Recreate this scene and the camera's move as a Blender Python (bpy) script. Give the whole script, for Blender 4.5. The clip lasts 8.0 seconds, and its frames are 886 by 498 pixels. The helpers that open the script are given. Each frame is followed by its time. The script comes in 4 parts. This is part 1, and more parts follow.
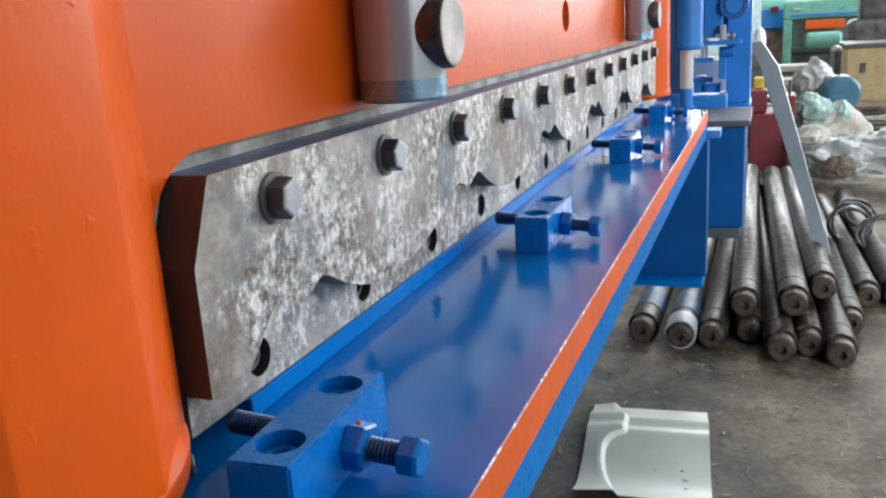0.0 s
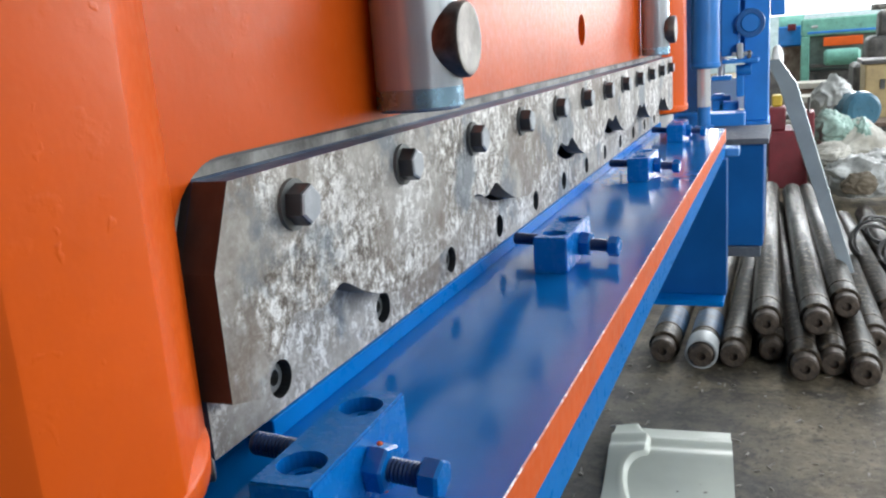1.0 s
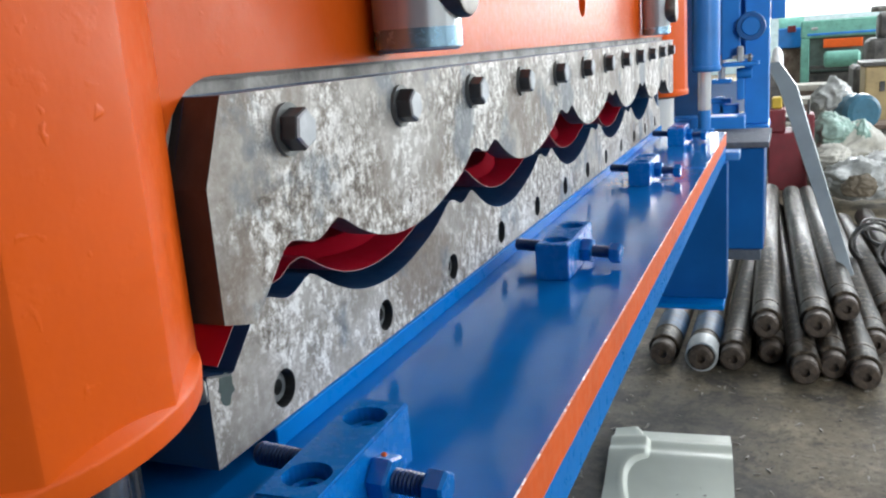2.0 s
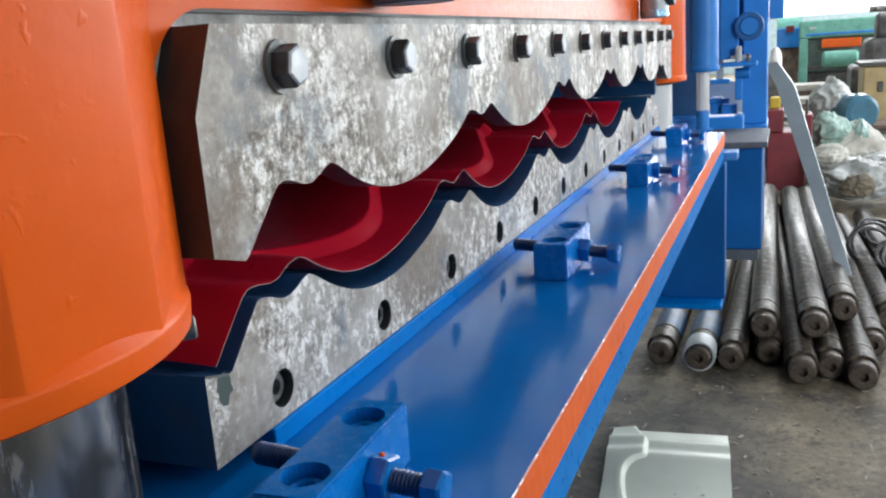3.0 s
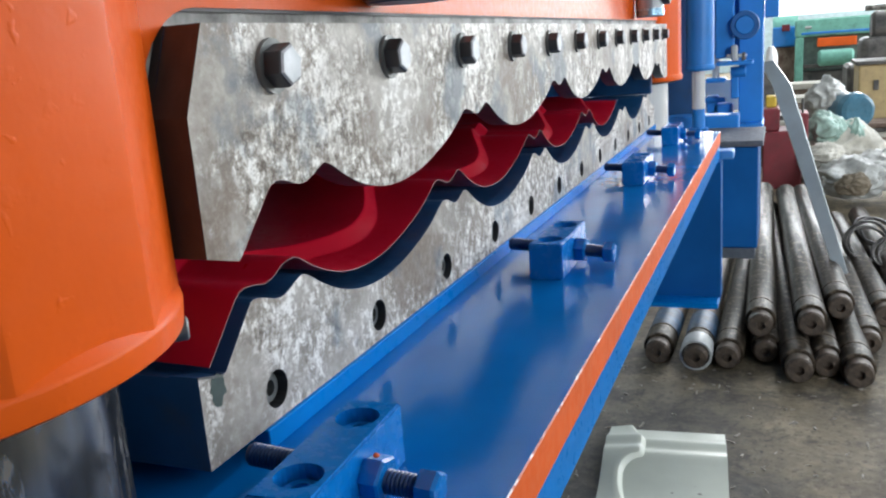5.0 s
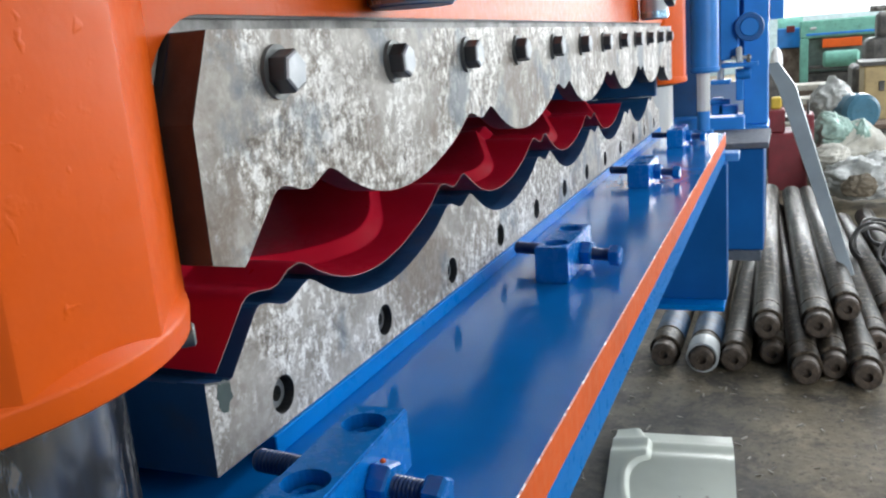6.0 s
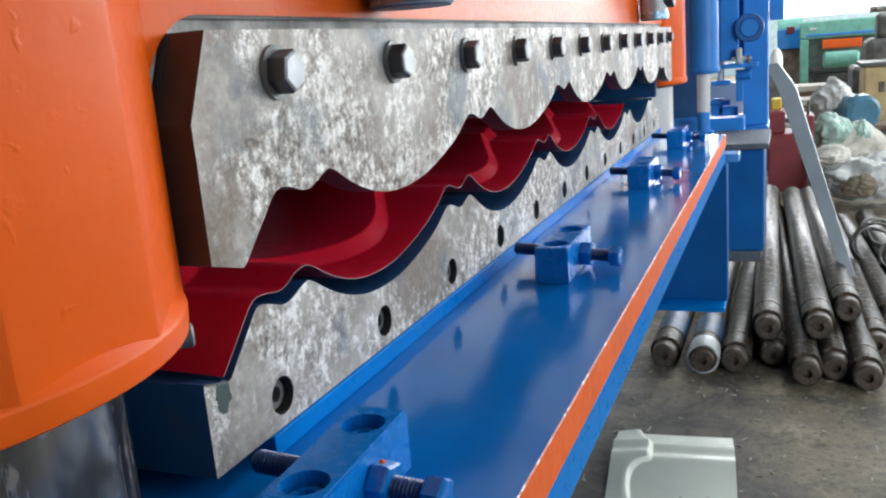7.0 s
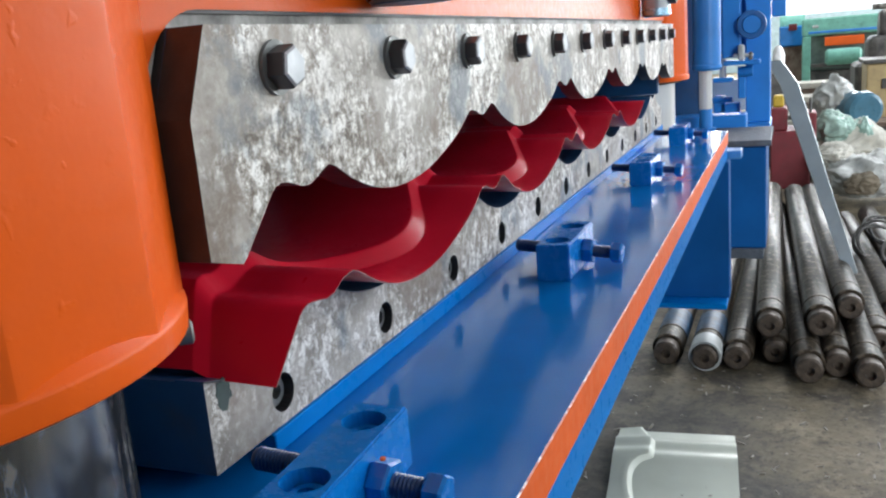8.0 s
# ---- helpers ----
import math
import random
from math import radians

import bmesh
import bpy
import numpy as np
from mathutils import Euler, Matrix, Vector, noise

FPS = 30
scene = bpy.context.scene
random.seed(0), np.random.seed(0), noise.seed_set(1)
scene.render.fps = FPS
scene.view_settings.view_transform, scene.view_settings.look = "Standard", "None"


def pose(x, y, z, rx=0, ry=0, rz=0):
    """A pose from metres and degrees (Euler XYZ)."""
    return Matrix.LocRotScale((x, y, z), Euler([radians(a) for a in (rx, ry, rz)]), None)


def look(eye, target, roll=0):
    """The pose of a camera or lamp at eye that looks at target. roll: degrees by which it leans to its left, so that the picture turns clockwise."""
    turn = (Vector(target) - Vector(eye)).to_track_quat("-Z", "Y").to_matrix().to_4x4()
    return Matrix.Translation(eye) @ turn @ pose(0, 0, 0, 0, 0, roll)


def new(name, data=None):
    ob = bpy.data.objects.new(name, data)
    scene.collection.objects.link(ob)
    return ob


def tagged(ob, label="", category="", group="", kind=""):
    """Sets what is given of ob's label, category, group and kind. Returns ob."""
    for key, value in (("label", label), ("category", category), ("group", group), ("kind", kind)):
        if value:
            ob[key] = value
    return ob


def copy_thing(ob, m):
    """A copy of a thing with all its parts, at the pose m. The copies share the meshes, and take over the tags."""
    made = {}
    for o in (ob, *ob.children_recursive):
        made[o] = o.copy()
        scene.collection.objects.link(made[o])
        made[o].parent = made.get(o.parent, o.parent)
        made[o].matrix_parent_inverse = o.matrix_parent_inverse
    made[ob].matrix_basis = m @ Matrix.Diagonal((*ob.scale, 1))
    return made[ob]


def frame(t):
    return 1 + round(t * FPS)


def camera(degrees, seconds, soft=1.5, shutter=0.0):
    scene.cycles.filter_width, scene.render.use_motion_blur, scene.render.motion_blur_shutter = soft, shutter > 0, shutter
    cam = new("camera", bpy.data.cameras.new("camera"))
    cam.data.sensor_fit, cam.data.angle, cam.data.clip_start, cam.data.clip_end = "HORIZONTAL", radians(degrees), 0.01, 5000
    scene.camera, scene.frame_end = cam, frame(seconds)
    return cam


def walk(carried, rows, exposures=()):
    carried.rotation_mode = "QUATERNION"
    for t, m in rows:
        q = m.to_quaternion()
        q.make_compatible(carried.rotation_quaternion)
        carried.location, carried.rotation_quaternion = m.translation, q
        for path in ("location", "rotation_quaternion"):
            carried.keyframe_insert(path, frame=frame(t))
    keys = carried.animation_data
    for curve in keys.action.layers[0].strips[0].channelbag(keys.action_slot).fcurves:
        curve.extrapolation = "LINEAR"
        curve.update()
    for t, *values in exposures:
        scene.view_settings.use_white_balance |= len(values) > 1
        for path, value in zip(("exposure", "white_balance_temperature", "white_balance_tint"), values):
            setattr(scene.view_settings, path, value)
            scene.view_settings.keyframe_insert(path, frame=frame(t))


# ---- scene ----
cam = camera(55.1, 8.0, soft=2.2)
PATH = [
    (0.0, pose(0.1846, -0.2890, 0.1216, 75.35, 3.48, 20.43)),
    (0.5, pose(0.1857, -0.2918, 0.1224, 76.47, 4.14, 21.31)),
    (1.0, pose(0.1851, -0.2909, 0.1223, 76.82, 4.24, 21.53)),
    (1.5, pose(0.1838, -0.2912, 0.1249, 76.88, 4.16, 21.55)),
    (3.0, pose(0.1841, -0.2919, 0.1267, 76.81, 4.02, 21.43)),
    (3.5, pose(0.1851, -0.2925, 0.1268, 76.82, 3.92, 21.30)),
    (4.0, pose(0.1843, -0.2899, 0.1251, 76.72, 3.89, 21.18)),
    (4.5, pose(0.1847, -0.2905, 0.1257, 76.72, 3.99, 21.11)),
    (6.0, pose(0.1844, -0.2902, 0.1269, 77.01, 4.51, 21.47)),
    (6.5, pose(0.1849, -0.2908, 0.1270, 77.11, 4.56, 21.49)),
    (7.0, pose(0.1846, -0.2896, 0.1263, 77.12, 4.61, 21.48)),
    (7.5, pose(0.1845, -0.2883, 0.1253, 77.03, 4.69, 21.51)),
    (8.0, pose(0.1843, -0.2881, 0.1253, 76.98, 4.68, 21.59)),
]
walk(cam, PATH)
scene.view_settings.exposure = 0.25

# ---- light: overcast daylight through side windows and far gate; roof and south openings added ----
FLOOR = -0.6
world = bpy.data.worlds.new("sky")
scene.world = world
world.use_nodes = True
wn = world.node_tree
sky = wn.nodes.new("ShaderNodeTexSky")
sky.sky_type, sky.sun_disc = "NISHITA", False
sky.sun_elevation, sky.sun_rotation = radians(50), radians(80)
wn.links.new(sky.outputs[0], wn.nodes["Background"].inputs[0])
wn.nodes["Background"].inputs[1].default_value = 0.12


def window_lamp(name, eye, target, w, h, watts, color=(0.93, 0.97, 1.0)):
    data = bpy.data.lights.new(name, "AREA")
    data.shape, data.size, data.size_y, data.energy, data.color = "RECTANGLE", w, h, watts, color
    new(name, data).matrix_world = look(eye, target)


RIGHT_WINDOWS = ((-3.0, 0.8), (1.2, 5.0), (5.4, 9.2), (9.6, 13.4))
for (ya, yb), watts in zip(RIGHT_WINDOWS, (46, 96, 270, 580)):
    window_lamp("window_light", (6.05, (ya + yb) / 2, 2.1), (0, (ya + yb) / 2, 2.1), 3.75, 3.75, watts)
# unseen south opening, added as fill for faces turned towards the camera
window_lamp("window_light", (3.9, -5.05, 1.9), (3.9, 0, 1.9), 3.0, 2.5, 430)
window_lamp("gate_light", (1.7, 15.05, 1.85), (1.7, 0, 1.85), 5.8, 3.1, 620)
# unseen roof strips, added to brighten upward faces and the far hall
for ya, watts in ((0.0, 9), (5.0, 120), (10.0, 200)):
    window_lamp("roof_fill", (1.6, ya + 1.5, 4.45), (1.6, ya + 1.5, 0), 0.9, 2.9, watts)


# ---- materials ----
def node_mat(name):
    m = bpy.data.materials.new(name)
    m.use_nodes = True
    nt = m.node_tree
    return m, nt, nt.nodes["Principled BSDF"]


def tex(nt, scale, detail=5.0, rough=0.55, stretch=(1, 1, 1), dist=0.0, shift=0.0):
    co = nt.nodes.new("ShaderNodeTexCoord")
    mp = nt.nodes.new("ShaderNodeMapping")
    mp.inputs["Scale"].default_value = stretch
    mp.inputs["Location"].default_value = (shift, 1.7 * shift, 2.3 * shift)
    no = nt.nodes.new("ShaderNodeTexNoise")
    no.inputs["Scale"].default_value = scale
    no.inputs["Detail"].default_value = detail
    no.inputs["Roughness"].default_value = rough
    no.inputs["Distortion"].default_value = dist
    nt.links.new(co.outputs["Object"], mp.inputs[0])
    nt.links.new(mp.outputs[0], no.inputs["Vector"])
    return no.outputs["Fac"]


def ramp(nt, fac, *stops):
    r = nt.nodes.new("ShaderNodeValToRGB")
    el = r.color_ramp.elements
    while len(el) < len(stops):
        el.new(0.5)
    for e, (at, c) in zip(el, stops):
        e.position, e.color = at, (*c, 1) if len(c) == 3 else c
    nt.links.new(fac, r.inputs[0])
    return r.outputs[0]


def grey(v):
    return (v, v, v)


def mixed(nt, fac, a, b, mode="MIX"):
    m = nt.nodes.new("ShaderNodeMix")
    m.data_type, m.blend_type = "RGBA", mode
    for sock, v in ((m.inputs[0], fac), (m.inputs[6], a), (m.inputs[7], b)):
        if isinstance(v, bpy.types.NodeSocket):
            nt.links.new(v, sock)
        elif isinstance(v, tuple):
            sock.default_value = (*v, 1)
        else:
            sock.default_value = v
    return m.outputs[2]


def bumped(nt, bsdf, *layers):
    last = None
    for fac, strength, dist in layers:
        b = nt.nodes.new("ShaderNodeBump")
        b.inputs["Strength"].default_value, b.inputs["Distance"].default_value = strength, dist
        nt.links.new(fac, b.inputs["Height"])
        if last:
            nt.links.new(last, b.inputs["Normal"])
        last = b.outputs[0]
    nt.links.new(last, bsdf.inputs["Normal"])


def scaled(c, k):
    return tuple(min(1, v * k) for v in c)


def paint(name, c, rough=0.35, var=0.25, lump=0.0004, lump_scale=45, coat=0.0, dirt=0.0, metal=0.0, drips=False, gloss=0.5, ior=1.5):
    m, nt, b = node_mat(name)
    big, fine = tex(nt, 14, 4), tex(nt, 160, 6, 0.6)
    col = ramp(nt, big, (0.3, scaled(c, 1 - var)), (0.7, scaled(c, 1 + var)))
    if dirt:
        col = mixed(nt, ramp(nt, tex(nt, 38, 8, 0.7), (0.52, grey(0)), (0.75, grey(dirt))), col, (0.06, 0.055, 0.05))
    nt.links.new(col, b.inputs["Base Color"])
    nt.links.new(ramp(nt, fine, (0.3, grey(rough * 0.8)), (0.7, grey(min(1, rough * 1.25)))), b.inputs["Roughness"])
    b.inputs["Coat Weight"].default_value = coat
    b.inputs["Coat Roughness"].default_value = 0.12
    b.inputs["Specular IOR Level"].default_value = gloss
    b.inputs["IOR"].default_value = ior
    b.inputs["Metallic"].default_value = metal
    layers = [(tex(nt, lump_scale, 3), 0.5, lump), (fine, 0.2, lump * 0.25)]
    if drips:
        runs = ramp(nt, tex(nt, 95, 3, 0.5, (1, 1, 1.2)), (0.60, grey(0)), (0.72, grey(1)))
        pits = ramp(nt, tex(nt, 170, 2, 0.4), (0.70, grey(0)), (0.78, grey(1)))
        layers += [(runs, 0.15, 0.0005), (pits, 0.3, 0.0004)]
    bumped(nt, b, *layers)
    return m


def die_steel(name):
    m, nt, b = node_mat(name)
    patch, speck = tex(nt, 18, 8, 0.62, shift=3.1), tex(nt, 420, 6, 0.7)
    col = ramp(nt, patch, (0.36, (0.21, 0.185, 0.160)), (0.48, (0.33, 0.300, 0.262)), (0.56, (0.42, 0.388, 0.345)), (0.66, (0.52, 0.49, 0.445)))
    # dull brown film
    col = mixed(nt, ramp(nt, tex(nt, 9, 7, 0.64, shift=7.3), (0.47, grey(0)), (0.55, grey(0.85))), col, (0.200, 0.152, 0.116))
    # fine mottling where the film has rubbed through
    fine = ramp(nt, tex(nt, 175, 10, 0.78, shift=1.2), (0.42, (0.12, 0.095, 0.075)), (0.475, (0.31, 0.275, 0.235)), (0.53, (0.50, 0.465, 0.415)), (0.575, (0.90, 0.88, 0.84)))
    col = mixed(nt, ramp(nt, tex(nt, 11, 8, 0.70, shift=4.4), (0.47, grey(0.12)), (0.55, grey(1))), col, fine)
    # bare bright scuffs in clusters
    light = ramp(nt, tex(nt, 120, 11, 0.82, shift=9.1), (0.49, grey(0)), (0.535, grey(1)))
    zone = ramp(nt, tex(nt, 14, 9, 0.74, (1, 1, 0.8), shift=5.7), (0.50, grey(0)), (0.58, grey(1)))
    scuff = mixed(nt, 1.0, light, zone, "MULTIPLY")
    col = mixed(nt, scuff, col, (0.88, 0.86, 0.82))
    # cold blue-grey oil stains and upright wipe marks
    col = mixed(nt, ramp(nt, tex(nt, 14, 7, 0.64, shift=2.6), (0.55, grey(0)), (0.62, grey(0.7))), col, (0.130, 0.165, 0.195))
    col = mixed(nt, ramp(nt, tex(nt, 95, 5, 0.6, (1, 1, 0.09), shift=6.6), (0.60, grey(0)), (0.72, grey(0.35))), col, (0.62, 0.59, 0.54))
    nt.links.new(col, b.inputs["Base Color"])
    nt.links.new(ramp(nt, speck, (0.35, grey(0.36)), (0.65, grey(0.62))), b.inputs["Roughness"])
    b.inputs["Metallic"].default_value, b.inputs["IOR"].default_value = 0.08, 1.35
    bumped(nt, b, (patch, 0.15, 0.0003), (speck, 0.2, 0.0001), (scuff, 0.2, 0.0001))
    return m


def metal(name, c, rough=0.25, metallic=1.0, streak=(1, 1, 1), var=0.3):
    m, nt, b = node_mat(name)
    n1, n2 = tex(nt, 30, 6, 0.6, streak), tex(nt, 170, 6, 0.65, streak)
    col = mixed(nt, n2, ramp(nt, n1, (0.3, scaled(c, 1 - var)), (0.7, scaled(c, 1 + var))), scaled(c, 0.8))
    nt.links.new(col, b.inputs["Base Color"])
    nt.links.new(ramp(nt, n2, (0.3, grey(rough * 0.7)), (0.7, grey(min(1, rough * 1.4)))), b.inputs["Roughness"])
    b.inputs["Metallic"].default_value = metallic
    bumped(nt, b, (n2, 0.15, 0.0003))
    return m


def rusty(name, a, c, scale=25, rough=0.6, metallic=0.2, ior=1.5):
    m, nt, b = node_mat(name)
    col = ramp(nt, tex(nt, scale, 8, 0.65, dist=0.4), (0.35, a), (0.62, c))
    nt.links.new(col, b.inputs["Base Color"])
    b.inputs["Roughness"].default_value, b.inputs["Metallic"].default_value = rough, metallic
    b.inputs["IOR"].default_value = ior
    bumped(nt, b, (tex(nt, scale * 4, 6), 0.4, 0.001))
    return m


def greasy(name):
    m, nt, b = node_mat(name)
    col = ramp(nt, tex(nt, 16, 9, 0.7, (1, 1, 0.18), 0.4), (0.38, (0.008, 0.0065, 0.005)), (0.50, (0.026, 0.020, 0.014)), (0.64, (0.085, 0.064, 0.045)))
    col = mixed(nt, ramp(nt, tex(nt, 45, 9, 0.74), (0.53, grey(0)), (0.59, grey(0.8))), col, (0.13, 0.104, 0.077))
    nt.links.new(col, b.inputs["Base Color"])
    nt.links.new(ramp(nt, tex(nt, 26, 8, 0.7, (1, 1, 0.05)), (0.40, grey(0.29)), (0.62, grey(0.64))), b.inputs["Roughness"])
    b.inputs["IOR"].default_value = 1.2
    bumped(nt, b, (tex(nt, 40, 6, 0.6, (1, 1, 0.3)), 0.3, 0.0003), (tex(nt, 200, 6), 0.3, 0.0003))
    return m


def worn_column(name):
    m, nt, b = node_mat(name)
    col = ramp(nt, tex(nt, 40, 7, 0.65, (1, 1, 0.12)), (0.40, (0.085, 0.088, 0.088)), (0.60, (0.22, 0.228, 0.23)))
    marks = ramp(nt, tex(nt, 42, 9, 0.72, (1, 1, 0.45), 0.5), (0.56, grey(0)), (0.59, grey(0.9)))
    col = mixed(nt, marks, col, (0.045, 0.045, 0.05))
    flecks = ramp(nt, tex(nt, 130, 8, 0.75, (1, 1, 0.3)), (0.58, grey(0)), (0.62, grey(0.8)))
    col = mixed(nt, flecks, col, (0.42, 0.43, 0.43))
    nt.links.new(col, b.inputs["Base Color"])
    nt.links.new(mixed(nt, marks, grey(0.2), grey(0.6)), b.inputs["Roughness"])
    b.inputs["Metallic"].default_value = 0.85
    bumped(nt, b, (flecks, 0.2, 0.0003))
    return m


def chipped_edge(name):
    m, nt, b = node_mat(name)
    col = mixed(nt, ramp(nt, tex(nt, 60, 7, 0.7), (0.555, grey(0)), (0.59, grey(1))), (0.45, 0.10, 0.04), (0.82, 0.80, 0.78))
    nt.links.new(col, b.inputs["Base Color"])
    b.inputs["Roughness"].default_value = 0.45
    return m


def concrete(name):
    m, nt, b = node_mat(name)
    col = ramp(nt, tex(nt, 3.0, 9, 0.66), (0.38, (0.100, 0.082, 0.056)), (0.5, (0.215, 0.178, 0.122)), (0.62, (0.350, 0.295, 0.205)))
    col = mixed(nt, ramp(nt, tex(nt, 8, 10, 0.74, dist=0.3), (0.47, grey(0)), (0.58, grey(0.8))), col, (0.055, 0.049, 0.042))
    col = mixed(nt, ramp(nt, tex(nt, 55, 8, 0.75), (0.53, grey(0)), (0.64, grey(0.6))), col, (0.30, 0.255, 0.19))
    col = mixed(nt, ramp(nt, tex(nt, 90, 6, 0.7), (0.55, grey(0)), (0.62, grey(0.7))), col, (0.05, 0.043, 0.036))
    # darker blue-grey around a point beneath the press, with a ragged edge
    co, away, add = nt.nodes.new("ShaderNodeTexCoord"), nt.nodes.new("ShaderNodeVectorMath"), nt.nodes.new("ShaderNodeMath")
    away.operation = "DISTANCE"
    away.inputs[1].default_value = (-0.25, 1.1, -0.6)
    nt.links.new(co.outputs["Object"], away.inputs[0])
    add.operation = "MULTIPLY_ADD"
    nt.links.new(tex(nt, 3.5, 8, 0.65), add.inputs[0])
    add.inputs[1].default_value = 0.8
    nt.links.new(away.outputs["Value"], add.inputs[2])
    dark_patch = ramp(nt, add.outputs[0], (0.74, grey(0.60)), (0.96, grey(0)))
    col = mixed(nt, dark_patch, col, (0.060, 0.062, 0.066))
    nt.links.new(col, b.inputs["Base Color"])
    b.inputs["Roughness"].default_value, b.inputs["IOR"].default_value = 0.6, 1.25
    bumped(nt, b, (tex(nt, 12, 6), 0.4, 0.006), (tex(nt, 120, 6), 0.4, 0.0015))
    return m


ORANGE = paint("orange_paint", (0.74, 0.104, 0.007), 0.36, 0.07, 0.0006, 60, drips=True, ior=1.24)
ORANGE_EDGE = paint("orange_edge_paint", (0.80, 0.12, 0.012), 0.5, 0.1, 0.0003, gloss=0.3)
BLUE = paint("blue_paint", (0.001, 0.185, 0.57), 0.30, 0.10, 0.00001, 30, ior=1.3, gloss=0.08)
BLUE_TOP = paint("blue_table_paint", (0.001, 0.150, 0.49), 0.14, 0.12, 0.00012, 9, ior=1.40)
BLUE_BLOCK = paint("blue_block_paint", (0.001, 0.165, 0.53), 0.26, 0.12, 0.00003, 40, ior=1.40)
BLUE_EDGE = paint("worn_highlit_blue_edge", (0.16, 0.36, 0.66), 0.35, 0.4, 0.0001, 80)
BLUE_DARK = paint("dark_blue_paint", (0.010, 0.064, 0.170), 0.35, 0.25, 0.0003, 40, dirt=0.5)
WORN_TAB = paint("pale_worn_blue", (0.06, 0.22, 0.48), 0.4, 0.4, 0.0002, 60, dirt=0.4)
BLUE_RIM = paint("wheel_rim_paint", (0.015, 0.11, 0.32), 0.4, 0.15)
# darker blue for the bracket and pedestal below the table
BLUE_LOW = paint("darker_blue_paint", (0.006, 0.095, 0.31), 0.35, 0.12, 0.00003, 40, ior=1.3)
BLUE_FAR = paint("blue_machine_paint", (0.015, 0.20, 0.60), 0.4, 0.12)
RED_SHEET = paint("red_coated_steel", (0.58, 0.007, 0.028), 0.34, 0.06, 0.000004, 20, gloss=0.25, coat=0.15)
RED_FAR = paint("red_machine_paint", (0.17, 0.016, 0.024), 0.55, 0.2, dirt=0.4)
STEEL = die_steel("scuffed_die_steel")
DIE_SIDE = rusty("near_black_side_steel", (0.022, 0.022, 0.023), (0.048, 0.044, 0.042), 30, 0.5, 0.05)
SMUDGE = paint("dark_green_smudge", (0.05, 0.075, 0.065), 0.5, 0.5, 0.0001, 60, dirt=0.6)
SHOE = rusty("stained_grey_steel", (0.055, 0.048, 0.040), (0.34, 0.325, 0.295), 34, 0.55, 0.1)
DULL = metal("dull_grey_steel", (0.10, 0.12, 0.15), 0.6, 0.2)
CHROME = metal("chrome", (0.86, 0.88, 0.90), 0.14, 0.5, (1, 1, 0.1), 0.12)
PIN_STEEL = metal("pin_steel", (0.42, 0.38, 0.34), 0.55, 0.25, (1, 1, 1), 0.5)
PIN_SIDE = rusty("dark_pin_side", (0.04, 0.033, 0.03), (0.13, 0.11, 0.10), 60, 0.35, 0.7)
# one bolt steel, shading in the colour: dark sides and bores, bright faces
BOLT = metal("shaded_bolt_steel", (0.060, 0.062, 0.066), 0.38, 0.4)
BOLT_TIP = metal("worn_lit_bolt_face", (0.46, 0.48, 0.50), 0.42, 0.3, (1, 1, 1), 0.7)
WASHER = metal("washer_steel", (0.16, 0.165, 0.16), 0.45, 0.5)
# wear marks on a base darkened for the shaded near corner
COLUMN = worn_column("worn_shaded_column_steel")
CHIPS = chipped_edge("chipped_paint_edge")
SHAFT = greasy("greasy_shaft_steel")
SHAFT_END = rusty("shaft_end_steel", (0.025, 0.018, 0.014), (0.10, 0.075, 0.055), 60, 0.5, 0.2)
WHITE_PVC = paint("white_plastic", (0.40, 0.42, 0.42), 0.4, 0.15, dirt=0.4)
WHITE_PAINT = paint("plain_white", (0.82, 0.82, 0.82), 0.5, 0.06)
CREAM_SHEET = paint("cream_coated_steel", (0.57, 0.60, 0.515), 0.34, 0.05, 0.0001, 20)
FLOOR_MAT = concrete("oily_concrete")
WALL_MAT = paint("pale_plaster", (0.50, 0.53, 0.53), 0.8, 0.1, 0.002, 3, dirt=0.3)
# near black, so the added blocking wall bounces little light
LIGHT_BLOCK = paint("light_block_grey", (0.07, 0.07, 0.07), 0.8, 0.15, 0.002, 3)
# far wall tinted blue-grey to put the hall's haze into colour
NORTH = paint("haze_tinted_plaster", (0.36, 0.46, 0.48), 0.8, 0.15, 0.002, 3, dirt=0.4)
CEIL_MAT = paint("grey_roof_sheet", (0.24, 0.255, 0.27), 0.6, 0.15, 0.002, 3)
FRAME_MAT = paint("window_frame_paint", (0.35, 0.42, 0.42), 0.5, 0.1)
GREY_BAR = paint("galvanised_strip", (0.27, 0.31, 0.33), 0.35, 0.12, 0.0002, 20, metal=0.4)
PLASTIC_WRAP = paint("cloudy_plastic_film", (0.46, 0.47, 0.45), 0.4, 0.35, 0.003, 30, dirt=0.5)
GREEN_FILM = paint("pale_green_film", (0.30, 0.44, 0.38), 0.4, 0.3, 0.003, 30, dirt=0.3)
CANVAS = paint("pale_canvas", (0.50, 0.48, 0.42), 0.8, 0.2, 0.004, 30, dirt=0.4)
CARD = paint("brown_card", (0.17, 0.14, 0.10), 0.8, 0.2)
TAN = paint("tan_cabinet_paint", (0.46, 0.34, 0.16), 0.5, 0.15, dirt=0.4)
MOTOR = paint("blue_grey_motor_paint", (0.05, 0.15, 0.22), 0.3, 0.2, dirt=0.3)
# green paled to carry the haze of the far hall
GREEN = paint("hazed_green_paint", (0.16, 0.42, 0.33), 0.6, 0.2, dirt=0.5)
GREEN_DARK = paint("green_grey_paint", (0.16, 0.21, 0.19), 0.7, 0.3, dirt=0.5)
